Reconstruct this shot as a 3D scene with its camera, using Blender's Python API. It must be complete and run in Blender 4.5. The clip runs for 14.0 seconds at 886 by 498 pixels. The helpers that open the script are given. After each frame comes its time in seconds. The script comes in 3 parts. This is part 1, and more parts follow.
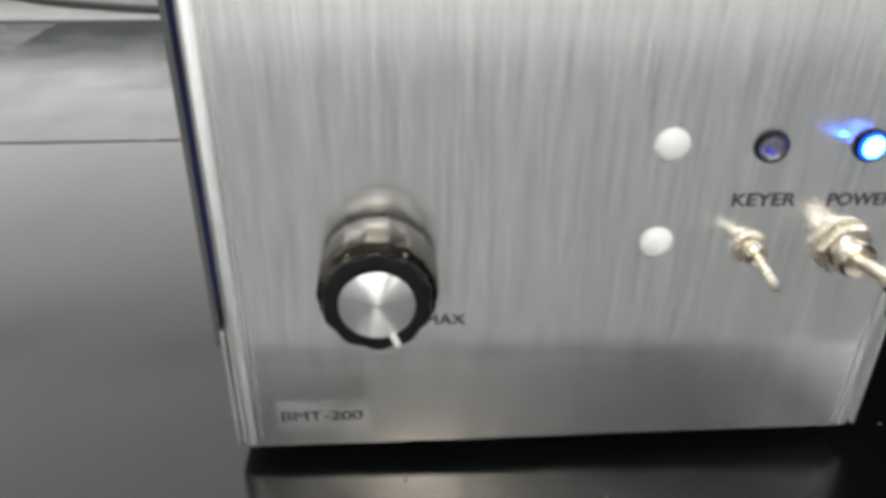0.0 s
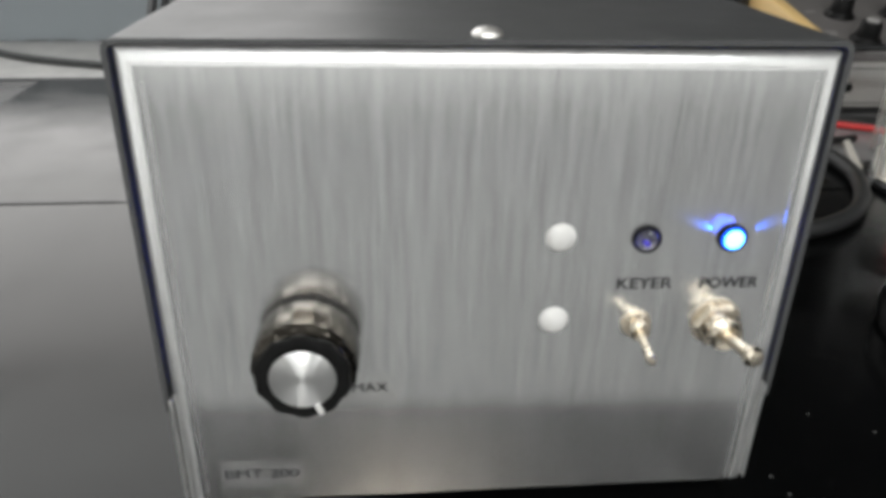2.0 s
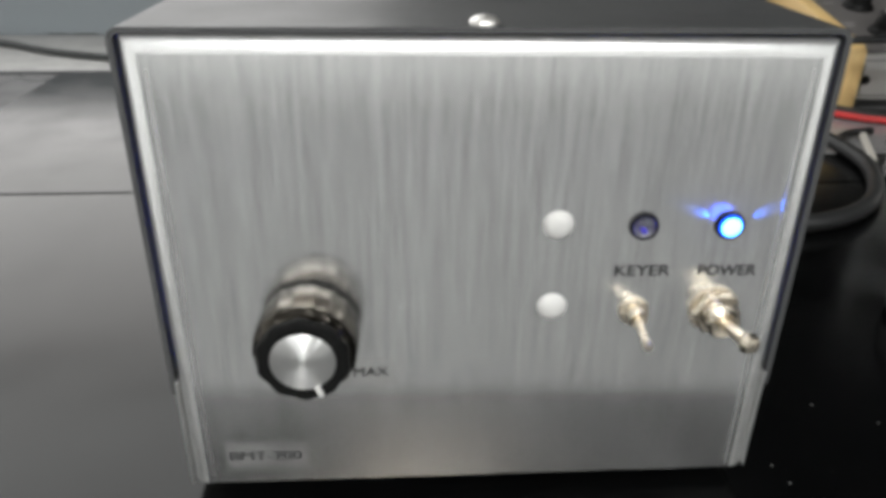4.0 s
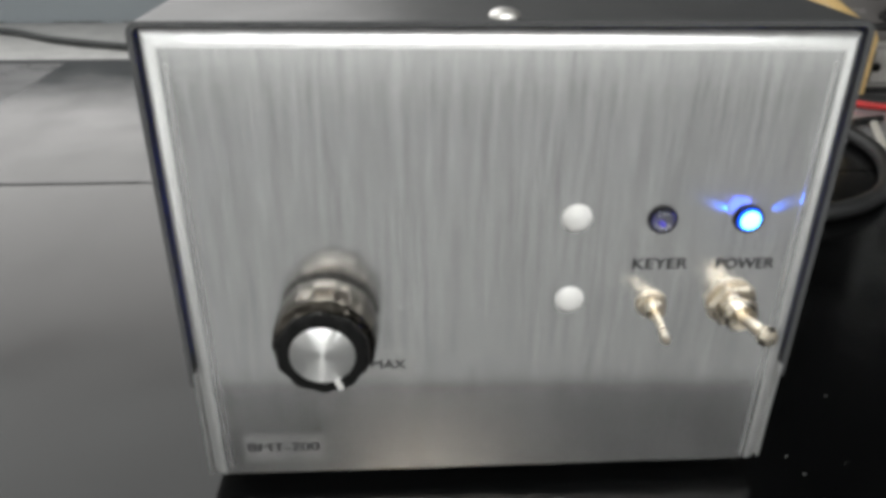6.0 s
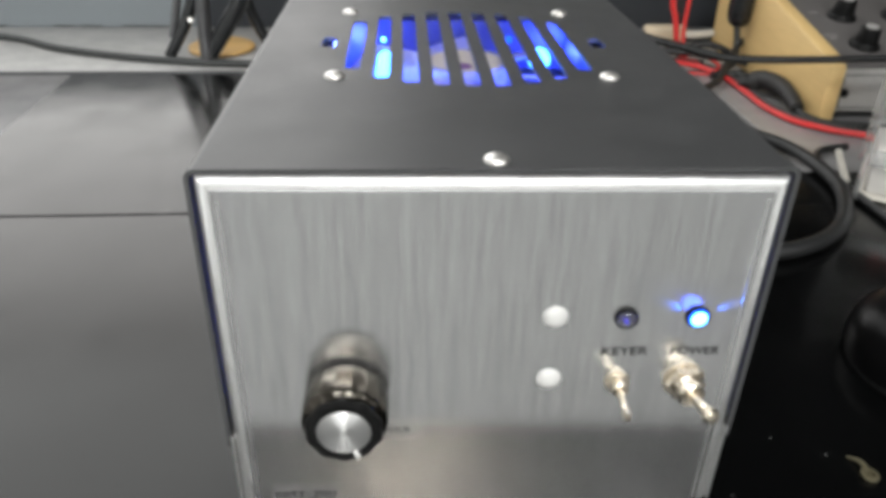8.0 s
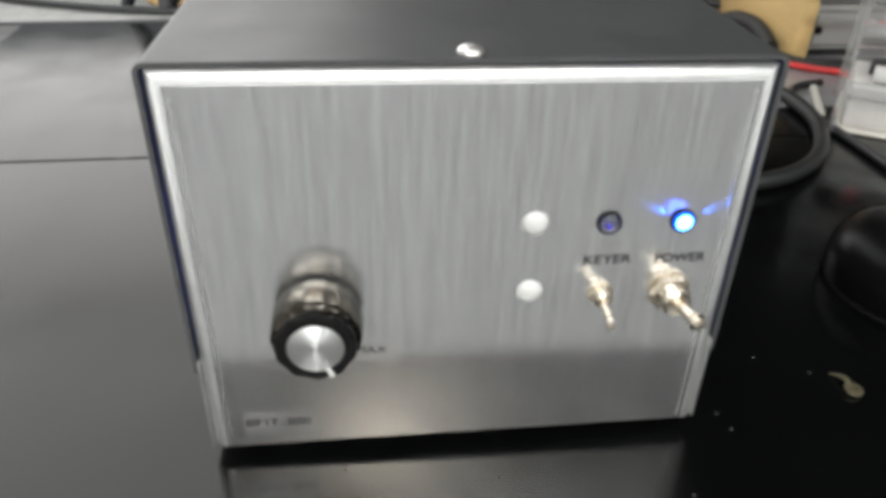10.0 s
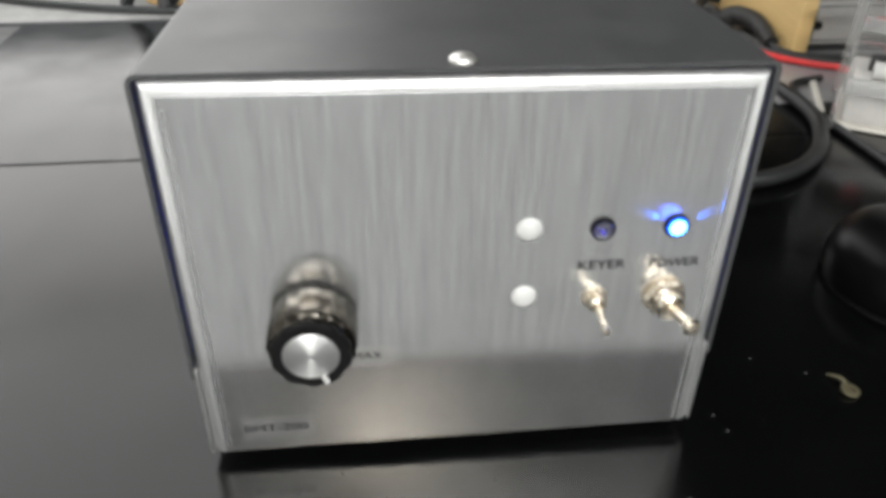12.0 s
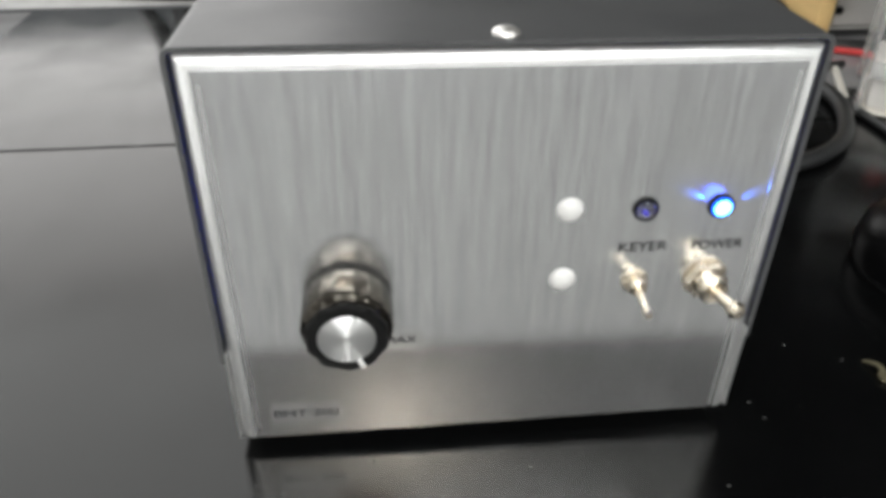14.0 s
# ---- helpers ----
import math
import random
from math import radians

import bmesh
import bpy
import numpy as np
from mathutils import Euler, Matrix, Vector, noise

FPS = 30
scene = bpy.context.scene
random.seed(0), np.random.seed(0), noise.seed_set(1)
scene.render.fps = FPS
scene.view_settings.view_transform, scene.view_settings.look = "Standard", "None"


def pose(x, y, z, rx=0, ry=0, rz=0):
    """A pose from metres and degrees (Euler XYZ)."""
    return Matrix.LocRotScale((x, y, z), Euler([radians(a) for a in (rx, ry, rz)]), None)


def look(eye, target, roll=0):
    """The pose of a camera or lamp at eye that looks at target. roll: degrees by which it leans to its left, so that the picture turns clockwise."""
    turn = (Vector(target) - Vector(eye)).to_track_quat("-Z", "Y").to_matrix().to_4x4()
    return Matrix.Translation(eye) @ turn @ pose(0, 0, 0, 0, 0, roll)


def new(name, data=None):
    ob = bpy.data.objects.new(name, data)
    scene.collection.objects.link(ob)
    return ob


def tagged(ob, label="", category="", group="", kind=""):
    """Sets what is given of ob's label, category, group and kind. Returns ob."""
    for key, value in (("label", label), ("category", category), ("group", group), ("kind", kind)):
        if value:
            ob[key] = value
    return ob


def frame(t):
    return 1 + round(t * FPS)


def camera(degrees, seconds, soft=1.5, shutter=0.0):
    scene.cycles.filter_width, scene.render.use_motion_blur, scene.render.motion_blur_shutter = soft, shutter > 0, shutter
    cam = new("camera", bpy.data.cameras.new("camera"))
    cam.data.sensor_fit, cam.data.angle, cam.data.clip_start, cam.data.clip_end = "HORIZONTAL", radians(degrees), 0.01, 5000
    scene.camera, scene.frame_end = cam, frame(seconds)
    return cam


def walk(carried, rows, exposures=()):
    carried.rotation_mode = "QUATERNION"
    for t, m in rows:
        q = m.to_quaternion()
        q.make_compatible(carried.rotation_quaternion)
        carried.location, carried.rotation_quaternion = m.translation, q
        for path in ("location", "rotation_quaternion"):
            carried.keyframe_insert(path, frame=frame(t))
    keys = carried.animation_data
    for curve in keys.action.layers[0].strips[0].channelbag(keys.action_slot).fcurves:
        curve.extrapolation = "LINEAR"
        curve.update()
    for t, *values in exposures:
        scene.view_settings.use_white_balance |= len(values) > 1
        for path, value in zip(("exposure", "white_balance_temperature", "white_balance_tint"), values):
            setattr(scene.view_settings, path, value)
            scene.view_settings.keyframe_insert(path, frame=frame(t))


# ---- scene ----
cam = camera(61.2, 14.0, soft=4.5)
PATH = [
    (0, (-0.0420, -0.1552, 0.1530), (0.0840, 1.5889, -0.8176), 0.50),
    (0.5, (-0.0353, -0.1663, 0.1610), (0.0929, 1.5824, -0.8010), 1.50),
    (1, (-0.0314, -0.1724, 0.1660), (0.1172, 1.5961, -0.7561), 1.00),
    (1.5, (-0.0304, -0.1754, 0.1730), (0.1185, 1.6123, -0.7112), 1.50),
    (2, (-0.0264, -0.1735, 0.1750), (0.1404, 1.6139, -0.7067), 1.00),
    (2.5, (-0.0234, -0.1736, 0.1760), (0.1224, 1.6100, -0.7170), 0.40),
    (3, (-0.0214, -0.1746, 0.1740), (0.1044, 1.6097, -0.7207), 0.20),
    (5.5, (-0.0225, -0.1796, 0.1750), (0.0952, 1.5981, -0.7338), 0.80),
    (6, (-0.0254, -0.1765, 0.1760), (0.0821, 1.5925, -0.7509), 0.40),
    (6.5, (-0.0234, -0.1766, 0.1790), (0.1230, 1.5940, -0.7395), 0.30),
    (6.6, (-0.0281, -0.1813, 0.1778), (0.1502, 1.5894, -0.7347), 1.74),
    (6.7, (-0.0228, -0.1811, 0.1966), (0.0819, 1.5396, -0.8174), -0.32),
    (6.8, (-0.0294, -0.1859, 0.2094), (0.1141, 1.5433, -0.7852), 0.12),
    (6.9, (-0.0341, -0.1927, 0.2262), (0.0759, 1.5385, -0.7692), -0.74),
    (7, (-0.0308, -0.1934, 0.2330), (0.0588, 1.5293, -0.7791), -0.40),
    (7.2, (-0.0331, -0.1884, 0.2304), (0.1222, 1.5415, -0.7611), 1.44),
    (7.5, (-0.0327, -0.1884, 0.2310), (0.1071, 1.5443, -0.7581), 1.10),
    (8, (-0.0307, -0.1914, 0.2280), (0.1070, 1.5352, -0.7720), 1.20),
    (8.2, (-0.0314, -0.1949, 0.2210), (0.1080, 1.5236, -0.7926), 1.04),
    (8.3, (-0.0302, -0.1961, 0.2150), (0.1208, 1.5115, -0.8152), 1.46),
    (8.5, (-0.0248, -0.1956, 0.2080), (0.1551, 1.4914, -0.8511), 2.10),
    (11, (-0.0337, -0.1894, 0.2050), (0.1680, 1.4855, -0.8693), 0.90),
    (11.5, (-0.0317, -0.1894, 0.2070), (0.1629, 1.4813, -0.8751), 0.70),
    (12, (-0.0277, -0.1895, 0.2090), (0.1680, 1.4815, -0.8724), 0.60),
    (12.5, (-0.0318, -0.1924, 0.2070), (0.1478, 1.4739, -0.8843), 0.00),
    (13, (-0.0337, -0.1894, 0.2090), (0.1309, 1.4792, -0.8813), -0.50),
    (13.5, (-0.0397, -0.1913, 0.2050), (0.1186, 1.4649, -0.9050), -0.40),
    (14, (-0.0376, -0.1853, 0.2030), (0.1488, 1.4750, -0.8964), 0.50),
]
walk(cam, [(t, look(eye, target, roll)) for t, eye, target, roll in PATH],
     exposures=((0, 0.20), (1.2, 0.05), (3.2, 0.05), (6.5, 0.03), (6.8, 0.0), (7.1, 0.05), (7.5, 0.20), (8.3, 0.29), (11.0, 0.34), (14.0, 0.32)))

# ---- world and lights ----
world = bpy.data.worlds.new("world")
scene.world = world
world.use_nodes = True
world.node_tree.nodes["Background"].inputs["Color"].default_value = (0.9, 0.95, 1.0, 1)
world.node_tree.nodes["Background"].inputs["Strength"].default_value = 0.03


def unseen_ceiling_light(x, y, sx, sy, watts, colour):
    data = bpy.data.lights.new("unseen_ceiling_light", "AREA")
    data.shape, data.size, data.size_y = "RECTANGLE", sx, sy
    data.energy, data.color = watts, colour
    ob = new("unseen_ceiling_light", data)
    ob.location = (x, y, 1.72)
    return ob


WARM, COOL = (1.0, 0.90, 0.76), (0.98, 1.0, 1.0)
# None in view: the warm lamp and narrow strip are inferred, the rest fill.
unseen_ceiling_light(-0.045, -1.67, 0.08, 0.06, 9.0, WARM)
# Side fill added for the far floor and south wall.
unseen_ceiling_light(-1.9, -2.5, 0.25, 1.2, 36, COOL)
# Strip inferred from the white line along the panel's top rim.
unseen_ceiling_light(-0.1, -1.05, 1.7, 0.10, 19, COOL)
# Matching side fill, added on the right.
unseen_ceiling_light(2.0, -2.5, 0.25, 1.2, 36, COOL)
# Broad added fill that brightens the mat's left reflection.
unseen_ceiling_light(-1.5, 1.4, 2.4, 2.0, 27, COOL)
# Added fill for the south wall that the panel mirrors.
unseen_ceiling_light(-0.25, -2.95, 2.2, 0.30, 70, COOL)

# Unseen broad fill beyond the upstand, added to brighten mat and cover reflections.
rear_fill_data = bpy.data.lights.new("rear_fill", "AREA")
rear_fill_data.shape, rear_fill_data.size, rear_fill_data.size_y, rear_fill_data.energy, rear_fill_data.color = "RECTANGLE", 3.3, 1.6, 36, (1.0, 0.985, 0.97)
rear_fill = new("rear_fill", rear_fill_data)
rear_fill.matrix_world = look((-1.75, 2.6, 0.92), (-1.75, 0.0, 0.92))


# ---- materials ----
def material(name, colour, rough=0.5, metal=0.0, vary=0.15, scale=60.0, grain=400.0, bump=0.05, stretch=(1, 1, 1), rough_vary=0.1, coat=0.0, spec=0.5):
    """A procedural surface: colour and roughness vary at two scales, with fine relief. Scales are per metre."""
    m = bpy.data.materials.new(name)
    m.use_nodes = True
    nt = m.node_tree
    b = nt.nodes["Principled BSDF"]
    b.inputs["Metallic"].default_value = metal
    b.inputs["Coat Weight"].default_value = coat
    b.inputs["Coat Roughness"].default_value = 0.08
    b.inputs["Specular IOR Level"].default_value = spec
    tc = nt.nodes.new("ShaderNodeTexCoord")
    mp = nt.nodes.new("ShaderNodeMapping")
    mp.inputs["Scale"].default_value = stretch
    nt.links.new(tc.outputs["Object"], mp.inputs["Vector"])
    big = nt.nodes.new("ShaderNodeTexNoise")
    big.inputs["Scale"].default_value, big.inputs["Detail"].default_value = scale, 6
    fine = nt.nodes.new("ShaderNodeTexNoise")
    fine.inputs["Scale"].default_value, fine.inputs["Detail"].default_value = grain, 4
    for n in (big, fine):
        nt.links.new(mp.outputs["Vector"], n.inputs["Vector"])
    mix = nt.nodes.new("ShaderNodeMath")
    mix.operation = "MULTIPLY_ADD"
    mix.inputs[1].default_value = 0.6
    nt.links.new(big.outputs["Fac"], mix.inputs[0])
    half = nt.nodes.new("ShaderNodeMath")
    half.operation = "MULTIPLY"
    half.inputs[1].default_value = 0.4
    nt.links.new(fine.outputs["Fac"], half.inputs[0])
    nt.links.new(half.outputs[0], mix.inputs[2])
    ramp = nt.nodes.new("ShaderNodeValToRGB")
    c = Vector(colour)
    ramp.color_ramp.elements[0].position, ramp.color_ramp.elements[1].position = 0.3, 0.7
    ramp.color_ramp.elements[0].color = (*(c * (1 - vary)), 1)
    ramp.color_ramp.elements[1].color = (*[min(1, v) for v in c * (1 + vary)], 1)
    nt.links.new(mix.outputs[0], ramp.inputs["Fac"])
    nt.links.new(ramp.outputs["Color"], b.inputs["Base Color"])
    rr = nt.nodes.new("ShaderNodeMapRange")
    rr.inputs["From Min"].default_value, rr.inputs["From Max"].default_value = 0.3, 0.7
    rr.inputs["To Min"].default_value, rr.inputs["To Max"].default_value = max(0.02, rough - rough_vary * rough), min(1, rough + rough_vary * rough)
    nt.links.new(big.outputs["Fac"], rr.inputs["Value"])
    nt.links.new(rr.outputs["Result"], b.inputs["Roughness"])
    if bump:
        bp = nt.nodes.new("ShaderNodeBump")
        bp.inputs["Strength"].default_value, bp.inputs["Distance"].default_value = bump, 0.0005
        nt.links.new(fine.outputs["Fac"], bp.inputs["Height"])
        nt.links.new(bp.outputs["Normal"], b.inputs["Normal"])
    return m


def principled(m):
    return m.node_tree.nodes["Principled BSDF"]


def brushed(name, colour, rough, aniso, turn):
    """Vertically brushed aluminium: fine upright streaks, the gloss drawn out sideways."""
    m = material(name, colour, rough, 1.0, 0.21, 1.0, 1.0, 0.0, (1, 1, 1), 0.06)
    nt = m.node_tree
    b = principled(m)
    noises = [n for n in nt.nodes if n.type == "TEX_NOISE"]
    mp = [n for n in nt.nodes if n.type == "MAPPING"][0]
    mp.inputs["Scale"].default_value = (1, 1, 0.05)
    noises[0].inputs["Scale"].default_value, noises[1].inputs["Scale"].default_value = 680, 2000
    noises[0].inputs["Detail"].default_value = 3
    b.inputs["Anisotropic"].default_value = aniso
    tan = nt.nodes.new("ShaderNodeCombineXYZ")
    tan.inputs[0].default_value, tan.inputs[2].default_value = (1.0, 0.0) if turn else (0.0, 1.0)
    nt.links.new(tan.outputs[0], b.inputs["Tangent"])
    return m


def glowing(name, colour, strength):
    m = bpy.data.materials.new(name)
    m.use_nodes = True
    b = principled(m)
    b.inputs["Base Color"].default_value = (*colour, 1)
    b.inputs["Emission Color"].default_value = (*colour, 1)
    b.inputs["Emission Strength"].default_value = strength
    return m


def clear(name, colour, rough=0.05, ior=1.49):
    m = bpy.data.materials.new(name)
    m.use_nodes = True
    b = principled(m)
    b.inputs["Base Color"].default_value = (*colour, 1)
    b.inputs["Transmission Weight"].default_value = 1.0
    b.inputs["Roughness"].default_value, b.inputs["IOR"].default_value = rough, ior
    return m


ALU_PANEL = brushed("brushed_aluminium", (0.74, 0.745, 0.745), 0.20, 0.65, True)
principled(ALU_PANEL).inputs["Metallic"].default_value = 0.94
ALU_RIM = material("aluminium_edge", (0.78, 0.78, 0.775), 0.36, 0.92, 0.08, 120, 900, 0.05)
BLACK_CASE = material("black_powder_coat", (0.046, 0.047, 0.048), 0.46, 0, 0.15, 40, 1800, 0.12)
CHROME = material("nickel_plate", (0.70, 0.63, 0.52), 0.28, 1.0, 0.06, 200, 900, 0.03)
STEEL = material("bright_screw_steel", (0.84, 0.82, 0.79), 0.46, 1.0, 0.06, 200, 900, 0.03)
BRASS = material("yellow_zinc", (0.50, 0.42, 0.26), 0.35, 1.0, 0.15, 300, 900, 0.1)
KNOB_BLACK = material("glossy_black_plastic", (0.006, 0.006, 0.006), 0.42, 0, 0.2, 100, 800, 0.02, spec=0.12)
KNOB_SKIRT = material("smoked_metal_skirt", (0.095, 0.086, 0.074), 0.20, 1.0, 0.10, 100, 800, 0.0)
SPUN = material("spun_aluminium", (0.78, 0.78, 0.77), 0.33, 1.0, 0.06, 200, 1200, 0.05)
principled(SPUN).inputs["Anisotropic"].default_value = 1.0
principled(SPUN).inputs["Anisotropic Rotation"].default_value = 0.25
ring_grain = SPUN.node_tree.nodes.new("ShaderNodeTangent")
ring_grain.direction_type, ring_grain.axis = "RADIAL", "Y"
SPUN.node_tree.links.new(ring_grain.outputs[0], principled(SPUN).inputs["Tangent"])
WHITE_PLASTIC = material("white_plastic", (0.55, 0.545, 0.53), 0.32, 0, 0.03, 80, 700, 0.02)
LABEL = material("silver_label_tape", (0.72, 0.725, 0.72), 0.24, 0.92, 0.05, 80, 900, 0.0)
INK = material("black_ink", (0.022, 0.022, 0.024), 0.5, 0, 0.2, 200, 900, 0.0)
RUBBER = material("black_rubber", (0.018, 0.018, 0.018), 0.6, 0, 0.2, 80, 900, 0.1)
CABLE = material("black_cable_sheath", (0.012, 0.0125, 0.013), 0.48, 0, 0.2, 60, 900, 0.05)
CABLE_GREY = material("dark_grey_cable_sheath", (0.028, 0.030, 0.030), 0.45, 0, 0.2, 60, 900, 0.05)
RED_WIRE = material("red_wire_insulation", (0.62, 0.035, 0.035), 0.38, 0, 0.1, 80, 900, 0.03)
MAT = material("black_vinyl_mat", (0.0020, 0.0021, 0.0022), 0.19, 0, 0.25, 22, 900, 0.04, rough_vary=0.3, spec=0.42)
principled(MAT).inputs["Specular Tint"].default_value = (1.0, 0.99, 0.965, 1)
BENCH = material("grey_laminate", (0.26, 0.255, 0.255), 0.22, 0, 0.15, 30, 500, 0.05)
SHELF = material("worn_light_laminate", (0.34, 0.335, 0.325), 0.5, 0, 0.30, 38, 300, 0.08)
EDGE = material("dark_edge_band", (0.04, 0.042, 0.045), 0.5, 0, 0.2, 40, 500, 0.05)
WALL_BLUE = material("blue_grey_partition", (0.19, 0.21, 0.225), 0.7, 0, 0.06, 9, 600, 0.1)
WALL_DARK = material("dark_slate_board", (0.026, 0.029, 0.034), 0.75, 0, 0.10, 9, 600, 0.1)
# Near-black for the two unseen boards that the mat mirrors.
UNSEEN_BOARD = material("unseen_board_black", (0.009, 0.010, 0.011), 0.85, 0, 0.10, 9, 600, 0.1, spec=0.2)
ROOM = material("pale_wall_paint", (0.76, 0.76, 0.745), 0.8, 0, 0.04, 4, 200, 0.1)
CEIL = material("grey_ceiling_tiles", (0.40, 0.40, 0.39), 0.85, 0, 0.03, 4, 200, 0.1)
FLOOR = material("pale_vinyl_floor", (0.105, 0.105, 0.104), 0.55, 0, 0.06, 5, 200, 0.05)
TAN = material("tan_wood_side", (0.66, 0.46, 0.20), 0.45, 0, 0.10, 25, 260, 0.08, (1, 0.15, 1))
CONSOLE = material("charcoal_panel_paint", (0.115, 0.108, 0.105), 0.5, 0, 0.12, 30, 700, 0.08)
CONSOLE_GREY = material("grey_kick_panel_paint", (0.31, 0.30, 0.285), 0.5, 0, 0.12, 30, 700, 0.08)
FADED = material("faded_white_print", (0.32, 0.31, 0.30), 0.6, 0, 0.2, 200, 700, 0.0)
BEIGE = material("aged_beige_plastic", (0.60, 0.50, 0.36), 0.5, 0, 0.10, 60, 500, 0.05)
CREAM = material("cream_cable_sheath", (0.62, 0.59, 0.53), 0.5, 0, 0.08, 60, 500, 0.05)
WOOD = material("pale_turned_wood", (0.62, 0.38, 0.13), 0.45, 0, 0.22, 60, 300, 0.1, (0.25, 1, 1))
TRIPOD = material("glossy_black_enamel", (0.015, 0.016, 0.017), 0.2, 0, 0.2, 60, 500, 0.03)
TRIPOD_GREY = material("grey_tube_metal", (0.16, 0.16, 0.165), 0.3, 0.8, 0.15, 60, 500, 0.03)
ACRYLIC = clear("clear_acrylic", (0.96, 0.97, 0.97), 0.06)
principled(ACRYLIC).inputs["Transmission Weight"].default_value = 0.90
FAN_BLUE = material("translucent_blue_plastic", (0.40, 0.42, 0.85), 0.3, 0, 0.30, 70, 500, 0.0)
FAN_DARK = material("dark_blue_plastic", (0.06, 0.075, 0.34), 0.4, 0, 0.1, 60, 500, 0.0)
HUB_LABEL = material("silver_grey_sticker", (0.62, 0.56, 0.50), 0.5, 0, 0.10, 90, 500, 0.0)
STICKER_PRINT = material("violet_print", (0.22, 0.10, 0.30), 0.5, 0, 0.2, 200, 500, 0.0)
LED_ON = glowing("lit_blue_led", (0.004, 0.10, 1.0), 1.6)
LED_CORE = glowing("led_core", (0.10, 0.42, 1.0), 8)
FAN_LED = glowing("fan_led", (0.05, 0.28, 1.0), 9)
LED_OFF = clear("unlit_led_lens", (0.28, 0.28, 0.36), 0.08)
# Emission colour for the violet glint in the unlit lens.
LENS_GLINT = glowing("violet_glint", (0.12, 0.10, 0.9), 0.6)
DEVICE = material("black_gloss_plastic", (0.003, 0.003, 0.0032), 0.30, 0, 0.2, 60, 700, 0.02, spec=0.12)
PALE_PLASTIC = material("pale_grey_plastic", (0.58, 0.56, 0.53), 0.45, 0, 0.10, 60, 500, 0.05)
SCRAP = material("dull_yellow_scrap", (0.13, 0.115, 0.07), 0.55, 0.3, 0.2, 300, 900, 0.1)
DUST = material("pale_dust", (0.055, 0.056, 0.054), 0.8, 0, 0.3, 300, 900, 0.0)
RED_PLASTIC = material("red_plastic", (0.65, 0.03, 0.025), 0.35, 0, 0.1, 60, 500, 0.03)


# ---- mesh helpers ----
def mesh_of(name, bm, mat, smooth=True):
    bmesh.ops.recalc_face_normals(bm, faces=bm.faces[:])
    me = bpy.data.meshes.new(name)
    bm.to_mesh(me)
    bm.free()
    me.materials.append(mat)
    if smooth:
        me.polygons.foreach_set("use_smooth", [True] * len(me.polygons))
        me.set_sharp_from_angle(angle=radians(38))
    return me


def thing(name, x, y, z, label, category, group=""):
    ob = new(name)
    ob.empty_display_size = 0.01
    ob.location = (x, y, z)
    return tagged(ob, label, category, group)


def part(name, bm, mat, parent, label="", smooth=True):
    """One mesh under a thing or a part; the bmesh is in world metres."""
    me = bm if isinstance(bm, bpy.types.Mesh) else mesh_of(name, bm, mat, smooth)
    ob = new(name, me)
    ob.parent = parent
    ob.location = -parent.location if parent.parent is None else (0, 0, 0)
    return tagged(ob, label)


def single(name, bm, mat, label, category, group="", kind="", smooth=True):
    ob = new(name, mesh_of(name, bm, mat, smooth))
    return tagged(ob, label, category, group, kind)


def block(bm, x0, x1, y0, y1, z0, z1, bevel=0.0, seg=2):
    r = bmesh.ops.create_cube(bm, size=1.0)
    vs = r["verts"]
    for v in vs:
        v.co = Vector(((x0 + x1) / 2 + v.co.x * (x1 - x0), (y0 + y1) / 2 + v.co.y * (y1 - y0), (z0 + z1) / 2 + v.co.z * (z1 - z0)))
    if bevel:
        es = list({e for v in vs for e in v.link_edges})
        bmesh.ops.bevel(bm, geom=es, offset=bevel, segments=seg, profile=0.5, affect="EDGES")
    return bm


def lathe(bm, profile, at, axis, seg=32, ripple=None):
    """Turn a profile of (radius, height) round axis from at. ripple(angle, radius, height) gives a changed radius."""
    q = Vector(axis).normalized().to_track_quat("Z", "Y")
    rings = []
    for r, h in profile:
        if r < 1e-6:
            rings.append([bm.verts.new(Vector(at) + q @ Vector((0, 0, h)))])
            continue
        ring = []
        for i in range(seg):
            a = 2 * math.pi * i / seg
            rr = ripple(a, r, h) if ripple else r
            ring.append(bm.verts.new(Vector(at) + q @ Vector((rr * math.cos(a), rr * math.sin(a), h))))
        rings.append(ring)
    for a, b in zip(rings, rings[1:]):
        n = max(len(a), len(b))
        if n == 1:
            continue
        for i in range(n):
            vs = [a[i % len(a)], a[(i + 1) % len(a)], b[(i + 1) % len(b)], b[i % len(b)]]
            vs = list(dict.fromkeys(vs))
            if len(vs) > 2:
                bm.faces.new(vs)
    for ring in (rings[0], rings[-1]):
        if len(ring) > 2:
            bm.faces.new(ring)
    return bm


def smooth_line(points, steps=8):
    p = [Vector(a) for a in points]
    p = [2 * p[0] - p[1], *p, 2 * p[-1] - p[-2]]
    out = []
    for i in range(1, len(p) - 2):
        a, b, c, d = p[i - 1], p[i], p[i + 1], p[i + 2]
        for k in range(steps):
            t = k / steps
            out.append(0.5 * (2 * b + (c - a) * t + (2 * a - 5 * b + 4 * c - d) * t * t + (3 * b - a - 3 * c + d) * t ** 3))
    out.append(p[-2])
    return out


